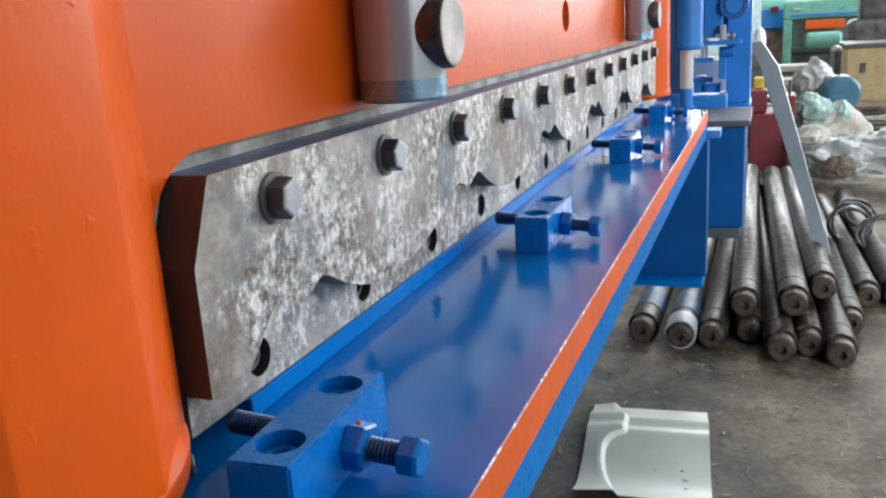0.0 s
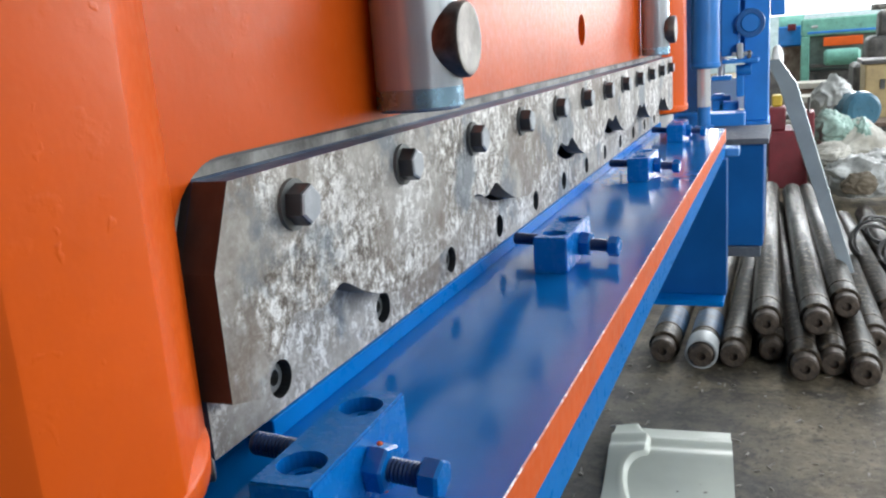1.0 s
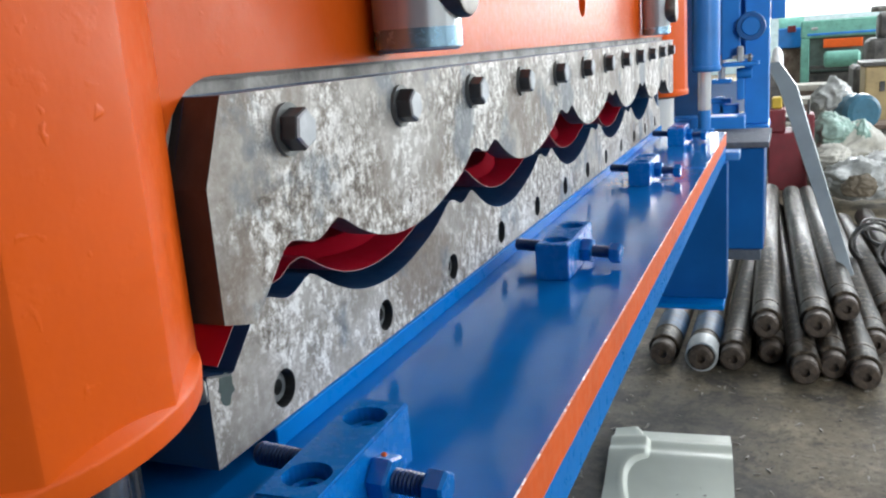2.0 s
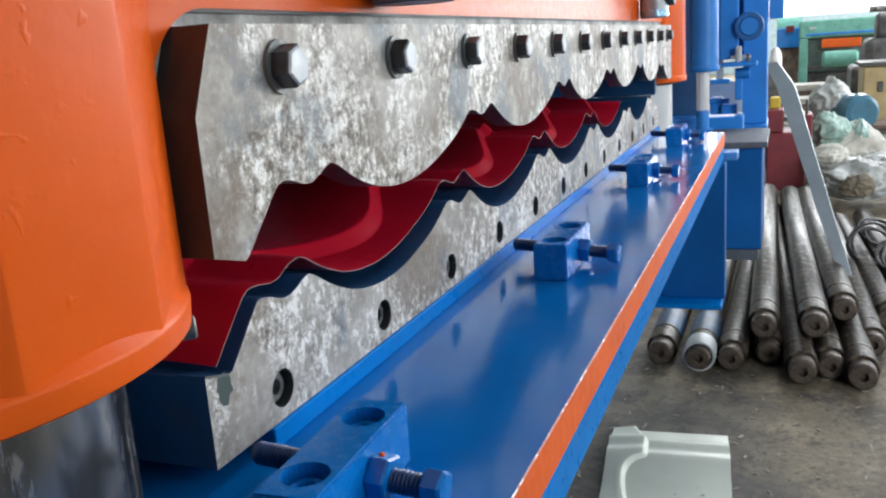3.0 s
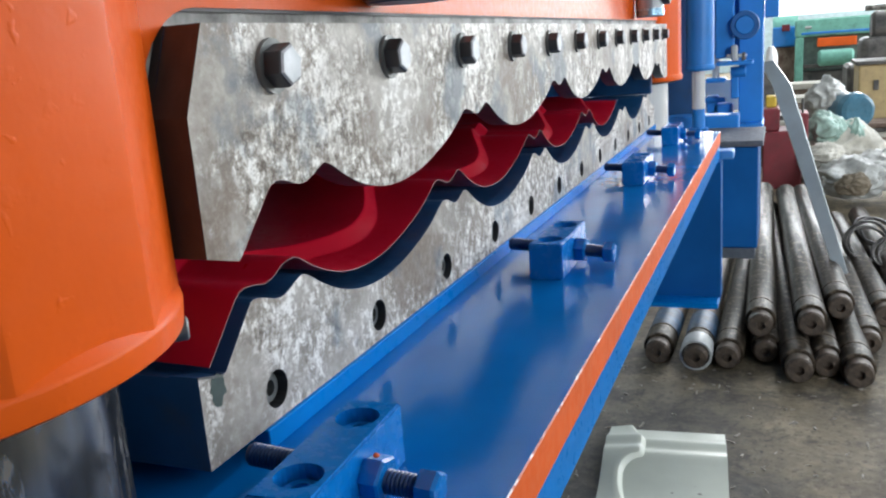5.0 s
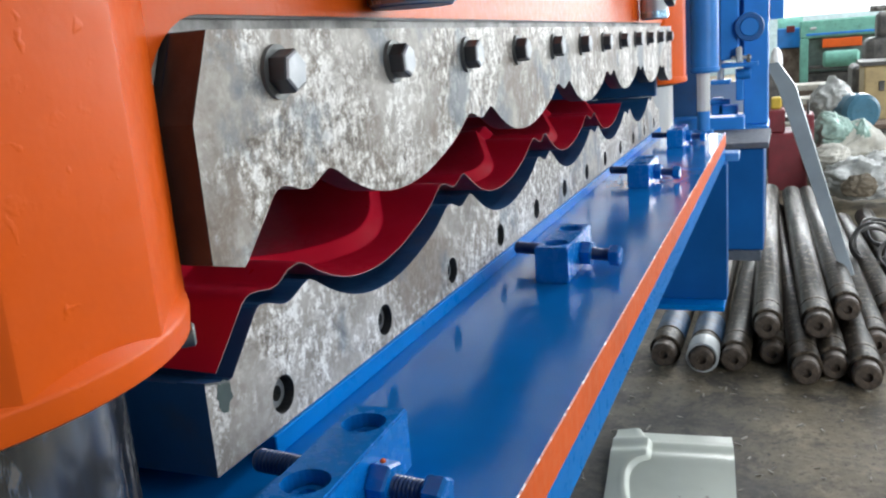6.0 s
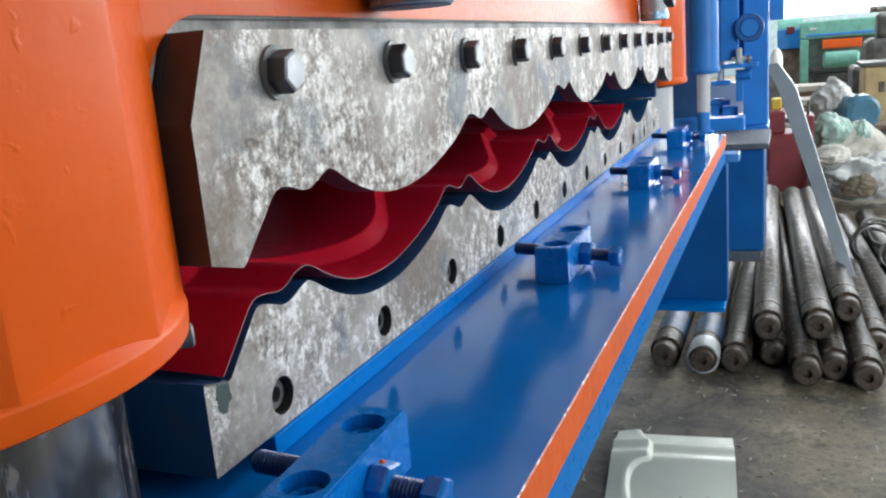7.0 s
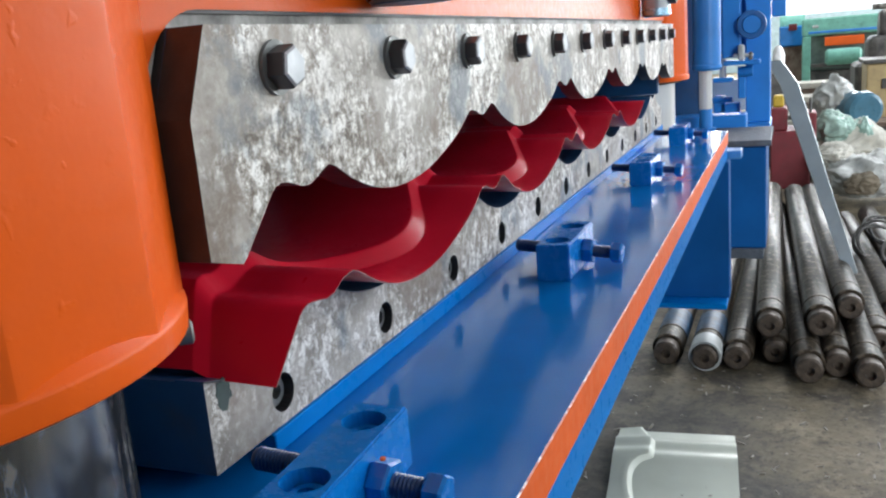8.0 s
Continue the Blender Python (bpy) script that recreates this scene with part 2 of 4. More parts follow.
DARK_IRON = rusty("dark_iron", (0.05, 0.05, 0.05), (0.15, 0.14, 0.13), 12, 0.6, 0.3)
BROWN_SCRAP = rusty("rust_brown_scrap", (0.10, 0.06, 0.045), (0.26, 0.20, 0.16), 10, 0.8, 0.1)
WIRE = rusty("dull_wire", (0.04, 0.04, 0.04), (0.15, 0.145, 0.14), 40, 0.4, 0.7)
CHIP_STEEL = rusty("metal_chip", (0.25, 0.22, 0.18), (0.5, 0.47, 0.42), 200, 0.5, 0.5)
YELLOW = paint("yellow_paint", (0.6, 0.42, 0.04), 0.5, 0.15)


def glowing(name):
    m, nt, b = node_mat(name)
    col = ramp(nt, tex(nt, 1.1, 3, 0.5, (1, 1, 0.4)), (0.42, (0.95, 0.62, 0.62)), (0.47, (1.0, 1.0, 1.0)), (0.56, (0.72, 0.86, 0.98)))
    nt.links.new(col, b.inputs["Emission Color"])
    b.inputs["Emission Strength"].default_value = 1.08
    return m


GLOW = glowing("hazy_daylight")


# ---- mesh helpers ----
def part(name, bm, mats, parent=None, label="", smooth=None):
    me = bpy.data.meshes.new(name)
    bm.normal_update()
    bm.to_mesh(me)
    bm.free()
    for m in mats if isinstance(mats, (list, tuple)) else [mats]:
        me.materials.append(m)
    ob = new(name, me)
    if parent:
        ob.parent = parent
    if label:
        tagged(ob, label)
    if smooth:
        me.shade_smooth()
        me.set_sharp_from_angle(angle=radians(smooth))
    return ob


def empty(name, label, category, at=(0, 0, 0), group="", kind=""):
    ob = new(name)
    ob.matrix_world = Matrix.Translation(at)
    return tagged(ob, label, category, group, kind)


def add_box(bm, x0, x1, y0, y1, z0, z1, bevel=0.0, seg=1):
    r = bmesh.ops.create_cube(bm, size=1.0, matrix=Matrix.Translation(((x0 + x1) / 2, (y0 + y1) / 2, (z0 + z1) / 2)) @ Matrix.Diagonal((x1 - x0, y1 - y0, z1 - z0, 1)))
    if bevel:
        es = {e for v in r["verts"] for e in v.link_edges}
        bmesh.ops.bevel(bm, geom=list(es), offset=bevel, segments=seg, affect="EDGES", profile=0.5)
    return bm


def box(x0, x1, y0, y1, z0, z1, bevel=0.0, seg=1):
    return add_box(bmesh.new(), x0, x1, y0, y1, z0, z1, bevel, seg)


AXIS = {"z": Matrix.Identity(4), "x": Matrix.Rotation(radians(90), 4, "Y"), "y": Matrix.Rotation(radians(-90), 4, "X")}


def add_lathe(bm, rings, axis="z", at=(0, 0, 0), seg=32, turn=0.0):
    """Rings of (height, radius) turned about an axis; closed where the radius is 0."""
    m = Matrix.Translation(at) @ AXIS[axis]
    loops = []
    for h, r in rings:
        if r == 0:
            loops.append([bm.verts.new(m @ Vector((0, 0, h)))])
        else:
            loops.append([bm.verts.new(m @ Vector((r * math.cos(turn + k * math.tau / seg), r * math.sin(turn + k * math.tau / seg), h))) for k in range(seg)])
    for a, b in zip(loops, loops[1:]):
        for k in range(seg):
            n = (k + 1) % seg
            if len(a) == 1:
                bm.faces.new((a[0], b[n], b[k])[::-1])
            elif len(b) == 1:
                bm.faces.new((a[k], a[n], b[0]))
            else:
                bm.faces.new((a[k], a[n], b[n], b[k]))
    return bm


def lathe(rings, axis="z", at=(0, 0, 0), seg=32, turn=0.0):
    return add_lathe(bmesh.new(), rings, axis, at, seg, turn)


def rod_rings(h0, h1, r, bevel=0.001):
    return [(h0, 0), (h0, r - bevel), (h0 + bevel, r), (h1 - bevel, r), (h1, r - bevel), (h1, 0)]


def filled(outline, holes, x0, x1, plane="x", side_slot=0):
    """A plate: an outline with holes, filled and given thickness along an axis. Faces off the two flat sides take side_slot."""
    bm = bmesh.new()

    def put(u, v):
        return bm.verts.new((x0, u, v) if plane == "x" else (u, v, x0))

    edges = []
    for loop in [outline, *holes]:
        vs = [put(*q) for q in loop]
        edges += [bm.edges.new((a, b)) for a, b in zip(vs, vs[1:] + vs[:1])]
    bmesh.ops.triangle_fill(bm, edges=edges, use_beauty=True)
    flat = list(bm.faces)
    ext = bmesh.ops.extrude_face_region(bm, geom=flat, use_keep_orig=True)
    d = Vector((x1 - x0, 0, 0)) if plane == "x" else Vector((0, 0, x1 - x0))
    bmesh.ops.translate(bm, vec=d, verts=[g for g in ext["geom"] if isinstance(g, bmesh.types.BMVert)])
    bmesh.ops.recalc_face_normals(bm, faces=list(bm.faces))
    bm.normal_update()
    axis = 0 if plane == "x" else 2
    for f in bm.faces:
        if abs(f.normal[axis]) < 0.9:
            f.material_index = side_slot
    return bm


def circle(u, v, r, seg=24):
    return [(u + r * math.cos(k * math.tau / seg), v + r * math.sin(k * math.tau / seg)) for k in range(seg)]


# ---- the hall ----
def hall():
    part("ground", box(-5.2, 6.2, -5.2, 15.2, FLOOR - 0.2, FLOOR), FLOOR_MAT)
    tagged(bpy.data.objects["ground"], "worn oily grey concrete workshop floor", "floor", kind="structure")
    ends = [[(-5.0, FLOOR), (15.0, FLOOR), (15.0, 4.4), (-5.0, 4.4)]]
    holes = [[(a, 0.2), (b, 0.2), (b, 4.0), (a, 4.0)] for a, b in RIGHT_WINDOWS]
    w = part("wall_east", filled(ends[0], holes, 6.0, 6.2), WALL_MAT)
    tagged(w, "pale plastered hall wall with tall windows", "wall", kind="structure")
    w = part("wall_west", box(-5.2, -5.0, -5.0, 15.0, FLOOR, 4.4), WALL_MAT)
    tagged(w, "pale plastered hall wall", "wall", kind="structure")
    # the opening in this unseen wall only serves the fill light
    south = bmesh.new()
    for x0, x1, z0, z1 in ((-5.2, 2.3, FLOOR, 4.4), (5.5, 6.2, FLOOR, 4.4), (2.3, 5.5, FLOOR, 0.6), (2.3, 5.5, 3.2, 4.4)):
        add_box(south, x0, x1, -5.2, -5.0, z0, z1)
    w = part("wall_south", south, WALL_MAT)
    tagged(w, "pale plastered hall wall", "wall", kind="structure")
    # unseen wall, added to keep light off the near end of the press
    w = part("light_block_wall", box(-5.0, 1.3, -1.05, -0.9, FLOOR, 4.4), LIGHT_BLOCK)
    tagged(w, "unseen dark grey wall added to shade the press", "wall", kind="structure")
    bm = bmesh.new()
    for x0, x1, z0, z1 in ((-5.2, -1.3, FLOOR, 4.4), (4.7, 6.2, FLOOR, 4.4), (-1.3, 4.7, FLOOR, 0.25), (-1.3, 4.7, 3.5, 4.4)):
        add_box(bm, x0, x1, 15.0, 15.2, z0, z1)
    tagged(part("wall_north", bm, NORTH), "pale hall wall with a wide bright opening", "wall", kind="structure")
    outline = [(-5.2, -5.2), (6.2, -5.2), (6.2, 15.2), (-5.2, 15.2)]
    strips = [[(1.1, a), (2.1, a), (2.1, a + 3), (1.1, a + 3)] for a in (0.0, 5.0, 10.0)]
    tagged(part("ceiling", filled(outline, strips, 4.4, 4.5, "z"), CEIL_MAT), "grey sheet roof with long openings added for fill light", "ceiling", kind="structure")
    tagged(part("backdrop", box(-4.0, 7.5, 16.6, 16.7, -0.5, 4.4), GLOW), "bright hazy daylight outside the hall opening", "backdrop", kind="structure")
    n = 0
    for ya, yb in RIGHT_WINDOWS:
        n += 1
        win = empty("window_%d" % n, "tall grey-framed workshop window", "window", (6.0, ya, 0.2), kind="structure")
        bm = bmesh.new()
        for k in range(4):
            add_box(bm, 0.0, 0.04, k * 1.25, k * 1.25 + 0.05, 0, 3.8)
        for z in (0.0, 1.87, 3.75):
            add_box(bm, 0.005, 0.035, 0.05, 3.75, z, z + 0.05)
        part("window_frame", bm, FRAME_MAT, win)


hall()

# ---- die profile ----
WAVE = [(0.0, 0.0397), (0.005, 0.0376), (0.015, 0.0316), (0.026, 0.0262), (0.038, 0.0218), (0.052, 0.0186), (0.068, 0.0171), (0.084, 0.0174),
        (0.100, 0.0193), (0.117, 0.0230), (0.133, 0.0273), (0.145, 0.0318), (0.154, 0.0361), (0.160, 0.0389), (0.164, 0.0396), (0.170, 0.0387), (0.178, 0.0358),
        (0.183, 0.0349), (0.188, 0.0356), (0.1965, 0.0387), (0.201, 0.0397)]
PITCH, FIRST = 0.201, 0.0057


def wave(y):
    u = (y - FIRST) % PITCH
    for k in range(len(WAVE) - 1):
        if WAVE[k][0] <= u <= WAVE[k + 1][0]:
            break
    (ua, a), (ub, b) = WAVE[k], WAVE[k + 1]

    def slope(i):
        if i <= 0 or i >= len(WAVE) - 1:
            return None
        return (WAVE[i + 1][1] - WAVE[i - 1][1]) / (WAVE[i + 1][0] - WAVE[i - 1][0])

    t, w, d = (u - ua) / (ub - ua), ub - ua, (b - a) / (ub - ua)
    sa, sb = slope(k), slope(k + 1)
    sa, sb = d if sa is None else sa, d if sb is None else sb
    return (2 * t**3 - 3 * t**2 + 1) * a + (t**3 - 2 * t**2 + t) * w * sa + (3 * t**2 - 2 * t**3) * b + (t**3 - t**2) * w * sb


def steps(a, b, d=0.004):
    n = max(1, round((b - a) / d))
    return [a + (b - a) * k / n for k in range(n + 1)]


def lower_edge(lift=0.0, end=1.079):
    """The lower die's top edge from its near end to its far end."""
    near = [(-0.0685, 0.0228), (-0.0550, 0.0188), (-0.0530, 0.0190), (-0.0350, 0.0370), (-0.0328, 0.0389)]
    return [(y, z + lift) for y, z in near] + [(y, wave(y) + lift) for y in steps(-0.0305, end, 0.003)]


def blade_shift(y):
    """The upper blade's waves run slightly ahead of the lower die's towards its middle."""
    return float(np.interp(y, (0.0082, 0.2156, 0.4265, 0.630, 0.8305, 1.027), (0.0025, 0.0089, 0.0188, 0.0217, 0.0205, 0.0163)))


def upper_edge():
    """The blade's lower edge, raked up towards the middle so that it cuts from both ends."""
    near = [(-0.0735, 0.0665), (-0.0568, 0.0616), (-0.0545, 0.0630), (-0.0345, 0.0818), (-0.0320, 0.0834)]
    return near + [(y, wave(y - blade_shift(y)) + 0.0566 - 0.0425 * (y - 0.5) ** 2) for y in steps(-0.0285, 1.128, 0.003)]


XU = 0.0147
TABLE = -0.0215


# ---- the press bed ----
def press_bed():
    bed = empty("press_bed", "blue painted steel press bed with an orange table edge", "press bed", (0, 0, FLOOR))
    inv = Matrix.Translation((0, 0, -FLOOR))

    def bp(name, bm, mats, label="", smooth=None):
        bm.transform(inv)
        return part(name, bm, mats, bed, label, smooth)

    # table plate: blue top, orange front edge with chipped arris
    bm = box(-0.55, 0.1015, -0.46, 1.039, TABLE - 0.0185, TABLE)
    bm.normal_update()
    es = [e for e in bm.edges if all(v.co.x > 0.1 and v.co.z > TABLE - 0.001 for v in e.verts)]
    bmesh.ops.bevel(bm, geom=es, offset=0.0005, segments=1, affect="EDGES")
    bm.normal_update()
    for f in bm.faces:
        if f.normal.x > 0.95:
            f.material_index = 1
        elif f.normal.x > 0.3:
            f.material_index = 2
    bp("table_top", bm, [BLUE_TOP, ORANGE_EDGE, CHIPS], "glossy blue table plate with an orange painted edge")
    bp("table_channel", box(-0.5, 0.1005, -0.46, 1.039, TABLE - 0.041, TABLE - 0.0185, 0.0008), BLUE)
    bp("base_plate", box(-0.19, 0.0016, -0.034, 1.085, TABLE, -0.0128, 0.0005), BLUE, "blue die base plate with chipped front edge")
    bp("girder", box(-0.5, -0.22, -0.46, 1.3, -0.30, TABLE - 0.041, 0.002), BLUE)
    for y in (-0.4, 1.2):
        bp("leg", box(-0.45, -0.3, y, y + 0.1, FLOOR, -0.30, 0.002), BLUE)
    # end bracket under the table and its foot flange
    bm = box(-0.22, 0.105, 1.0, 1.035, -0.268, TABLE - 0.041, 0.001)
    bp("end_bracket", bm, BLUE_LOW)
    bp("bracket_flange", box(-0.22, 0.103, 0.965, 1.045, -0.276, -0.268, 0.001), BLUE)
    bp("bracket_tab", box(0.060, 0.120, 1.040, 1.080, -0.064, -0.052, 0.001), WORN_TAB, "pale worn blue steel tab")
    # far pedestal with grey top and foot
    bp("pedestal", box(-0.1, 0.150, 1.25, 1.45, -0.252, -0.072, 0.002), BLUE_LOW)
    bp("pedestal_top", box(-0.1, 0.158, 1.24, 1.46, -0.072, -0.062, 0.001), DULL, "bare grey pedestal top plate")
    bp("pedestal_foot", box(-0.1, 0.146, 1.245, 1.455, -0.270, -0.252, 0.001), DULL, "grey pedestal foot plate")
    # added panel behind the ram; shuts out the hall's light and view
    bp("rear_blank_panel", box(-0.47, -0.45, -0.46, 1.30, TABLE, 0.75, 0.002), BLUE_DARK, "added dark blue panel that keeps the press interior dark")
    for y in (-0.1395, 1.20):
        c = lathe([(-0.3, 0), (-0.3, 0.0672), (0.5, 0.0672), (0.5, 0)], at=(-0.06, y, 0), seg=64)
        # same steel twice: near column darkened as shaded, far one brightened as lit
        bp("guide_column", c, COLUMN if y < 0 else CHROME, "polished steel guide column", 40)


press_bed()


def lower_die():
    die = empty("lower_die", "scuffed steel lower forming die with wavy top edge", "die", (0, 0.5, -0.0128))
    inv = Matrix.Translation((0, -0.5, 0.0128))
    ys = [-0.0225 + 0.0948 * k for k in range(12)]
    holes = [circle(y, 0.0, 0.0078) for y in ys]
    outline = [(-0.0685, -0.0125), (1.079, -0.0125)] + lower_edge()[::-1]
    bm = filled(outline, holes, -0.012, 0.0, side_slot=1)
    # bore walls take the dark bolt steel as recess shade
    for f in bm.faces:
        c = f.calc_center_median()
        if any((c.y - y) ** 2 + c.z**2 < 0.0079**2 for y in ys):
            f.material_index = 2
    bm.transform(inv)
    part("die_plate", bm, [STEEL, BLUE_DARK, BOLT], die)
    body = [(-0.0685, -0.0125), (1.079, -0.0125)] + lower_edge(-0.0006)[::-1]
    bm = filled(body, [], -0.17, -0.012)
    bm.transform(inv)
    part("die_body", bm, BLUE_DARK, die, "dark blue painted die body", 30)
    # thin paler strip along the near end of the top edge
    bm = filled([(-0.0685, 0.0221), (-0.0551, 0.0181), (-0.0551, 0.0189), (-0.0685, 0.0229)], [], -0.0006, 0.0003)
    bm.transform(inv)
    part("edge_strip", bm, WASHER, die, "thin grey edge strip")
    rnd = random.Random(3)
    ring = [(-0.0585 + (0.0042 + rnd.uniform(-0.0012, 0.0010)) * math.cos(a), 0.0150 + (0.0062 + rnd.uniform(-0.0022, 0.0012)) * math.sin(a)) for a in [k * math.tau / 22 for k in range(22)]]
    bm = filled(ring, [], 0.0, 0.00015)
    bm.transform(inv)
    part("paint_smudge", bm, SMUDGE, die, "dark green paint smudge")
    for y in ys:
        bm = bmesh.new()
        add_lathe(bm, [(-0.0118, 0), (-0.0118, 0.0062), (-0.0040, 0.0062), (-0.0034, 0.0056), (-0.0034, 0.0032)], "x", (0, y, 0), 24)
        add_lathe(bm, [(-0.0034, 0.0032), (-0.0080, 0.0032), (-0.0080, 0)], "x", (0, y, 0), 6)
        bm.transform(inv)
        part("cap_screw", bm, WASHER, die, "", 40)


lower_die()


# ---- adjusting blocks along the table ----
def adjusting_block():
    b = empty("adjusting_block", "blue steel block with countersunk holes and an adjusting screw", "adjusting block", (0.047, 0, TABLE), "adjusting blocks along the table")
    h, w, n = 0.0235, 0.0108, 0.0360
    outline = [(-w, -n), (w, -n), (w, n), (-w, n)]
    holes = [circle(0, -0.0215, 0.0080), circle(0, 0.0215, 0.0080)]
    bm = filled(outline, holes, 0.0, h, "z")
    es = [e for e in bm.edges if abs(e.calc_face_angle(0)) > 1.0 and all(abs(abs(v.co.x) - w) < 1e-5 or abs(abs(v.co.y) - n) < 1e-5 for v in e.verts)]
    bmesh.ops.bevel(bm, geom=es, offset=0.0008, segments=2, affect="EDGES")
    bm.normal_update()
    # upper bevels paler: worn paint with the arris highlight painted in
    for f in bm.faces:
        if f.normal.z > 0.2 and max(abs(c) for c in f.normal) < 0.97:
            f.material_index = 1
    part("block", bm, [BLUE_BLOCK, BLUE_EDGE], b)
    for y in (-0.0215, 0.0215):
        bm = lathe([(0.001, 0), (0.001, 0.0078), (0.0155, 0.0078), (0.0155, 0.0066), (0.0185, 0.0066), (0.019, 0.0060), (0.019, 0.0034)], at=(0, y, 0), seg=24)
        add_lathe(bm, [(0.019, 0.0034), (0.0155, 0.0034), (0.0155, 0)], "z", (0, y, 0), 6)
        part("cap_screw", bm, BLUE_BLOCK, b, "", 40)
    z = 0.0108
    lean = Matrix.Translation((w, 0.0035, z)) @ pose(0, 0, 0, 0, 3, -4) @ Matrix.Translation((-w, 0, 0))
    rings = [(-0.036, 0), (-0.036, 0.0036), (-0.035, 0.0042)]
    x = -0.034
    while x < 0.030:
        rings += [(x, 0.0043), (x + 0.00075, 0.0037)]
        x += 0.0015
    rings += [(0.031, 0.0040), (0.031, 0)]
    pieces = (("adjusting_screw", lathe(rings, "x", seg=20), BLUE_SCREW, "threaded screw with smeared blue paint", 35),
              ("screw_head", lathe([(0.030, 0), (0.030, 0.0060), (0.0308, 0.0070), (0.0362, 0.0070), (0.0374, 0.0060), (0.0374, 0)], "x", seg=6), BLUE_BLOCK, "", None),
              ("lock_nut", lathe([(w, 0.0043), (w, 0.0080), (w + 0.001, 0.0086), (w + 0.0065, 0.0086), (w + 0.0075, 0.0078), (w + 0.0075, 0.0043)], "x", seg=6, turn=0.25), BLUE_BLOCK, "", None))
    for name, bm, mat, label, smooth in pieces:
        bm.transform(lean)
        part(name, bm, mat, b, label, smooth)
    return b


BLUE_SCREW = paint("painted_screw", (0.010, 0.055, 0.20), 0.3, 0.5, 0.0002, 80, dirt=0.8, gloss=0.35)
first = adjusting_block()
for x, y, turn in ((0.047, 0.254, 0), (0.0465, 0.606, 0), (0.0455, 0.925, 0)):
    copy_thing(first, pose(x, y, TABLE, 0, 0, turn))
for x, y, z, r in ((0.0150, 0.0030, 0.0194, 0.0011), (0.0165, 0.0012, 0.0034, 0.0009)):
    drop = lathe([(-0.6 * r, 0), (-0.4 * r, 0.8 * r), (0, r), (0.5 * r, 0.8 * r), (0.8 * r, 0)], at=(x, y, z), seg=12)
    part("paint_drop", drop, ORANGE_EDGE, first, "orange paint drop", 60)
first.matrix_world = pose(0.0475, -0.0655, TABLE, 0, 0, 2)


# ---- the moving ram: beam, sleeves, upper die ----
def sleeve(parent, y, turn):
    """A faceted guide sleeve with a rounded collar at its foot."""
    n, bm = 12, bmesh.new()
    add_lathe(bm, [(0.055, 0.0905), (0.9, 0.0905), (0.9, 0.07)], "z", (-0.06, y, 0), n, turn)
    es = [e for e in bm.edges if abs(e.verts[0].co.z - e.verts[1].co.z) > 0.5]
    bmesh.ops.bevel(bm, geom=es, offset=0.0016, segments=2, affect="EDGES", profile=0.5)
    s = part("sleeve", bm, ORANGE, parent, "thickly painted orange guide sleeve", 12)
    col = lathe([(0.0492, 0.0685), (0.0488, 0.0880), (0.0492, 0.0890), (0.0500, 0.0902), (0.0566, 0.0908), (0.0576, 0.0906), (0.0584, 0.0899), (0.0622, 0.0862)], at=(-0.06, y, 0), seg=72)
    part("collar", col, ORANGE, s, "", 50)
    nub = lathe([(0.080, 0), (0.080, 0.0030), (0.0860, 0.0030), (0.0865, 0.0040), (0.0905, 0.0040), (0.0912, 0.0030), (0.0912, 0)], "x", seg=16)
    nub.transform(Matrix.Translation((-0.06, y, 0.0455)) @ Matrix.Rotation(radians(41), 4, "Z"))
    part("grease_nipple", nub, WASHER, s, "grey steel grease nipple", 40)
    seal = lathe([(0.0495, 0.068), (0.046, 0.068), (0.045, 0.072), (0.0492, 0.074)], at=(-0.06, y, 0), seg=48)
    part("seal_ring", seal, DARK_IRON, s, "black seal ring", 40)


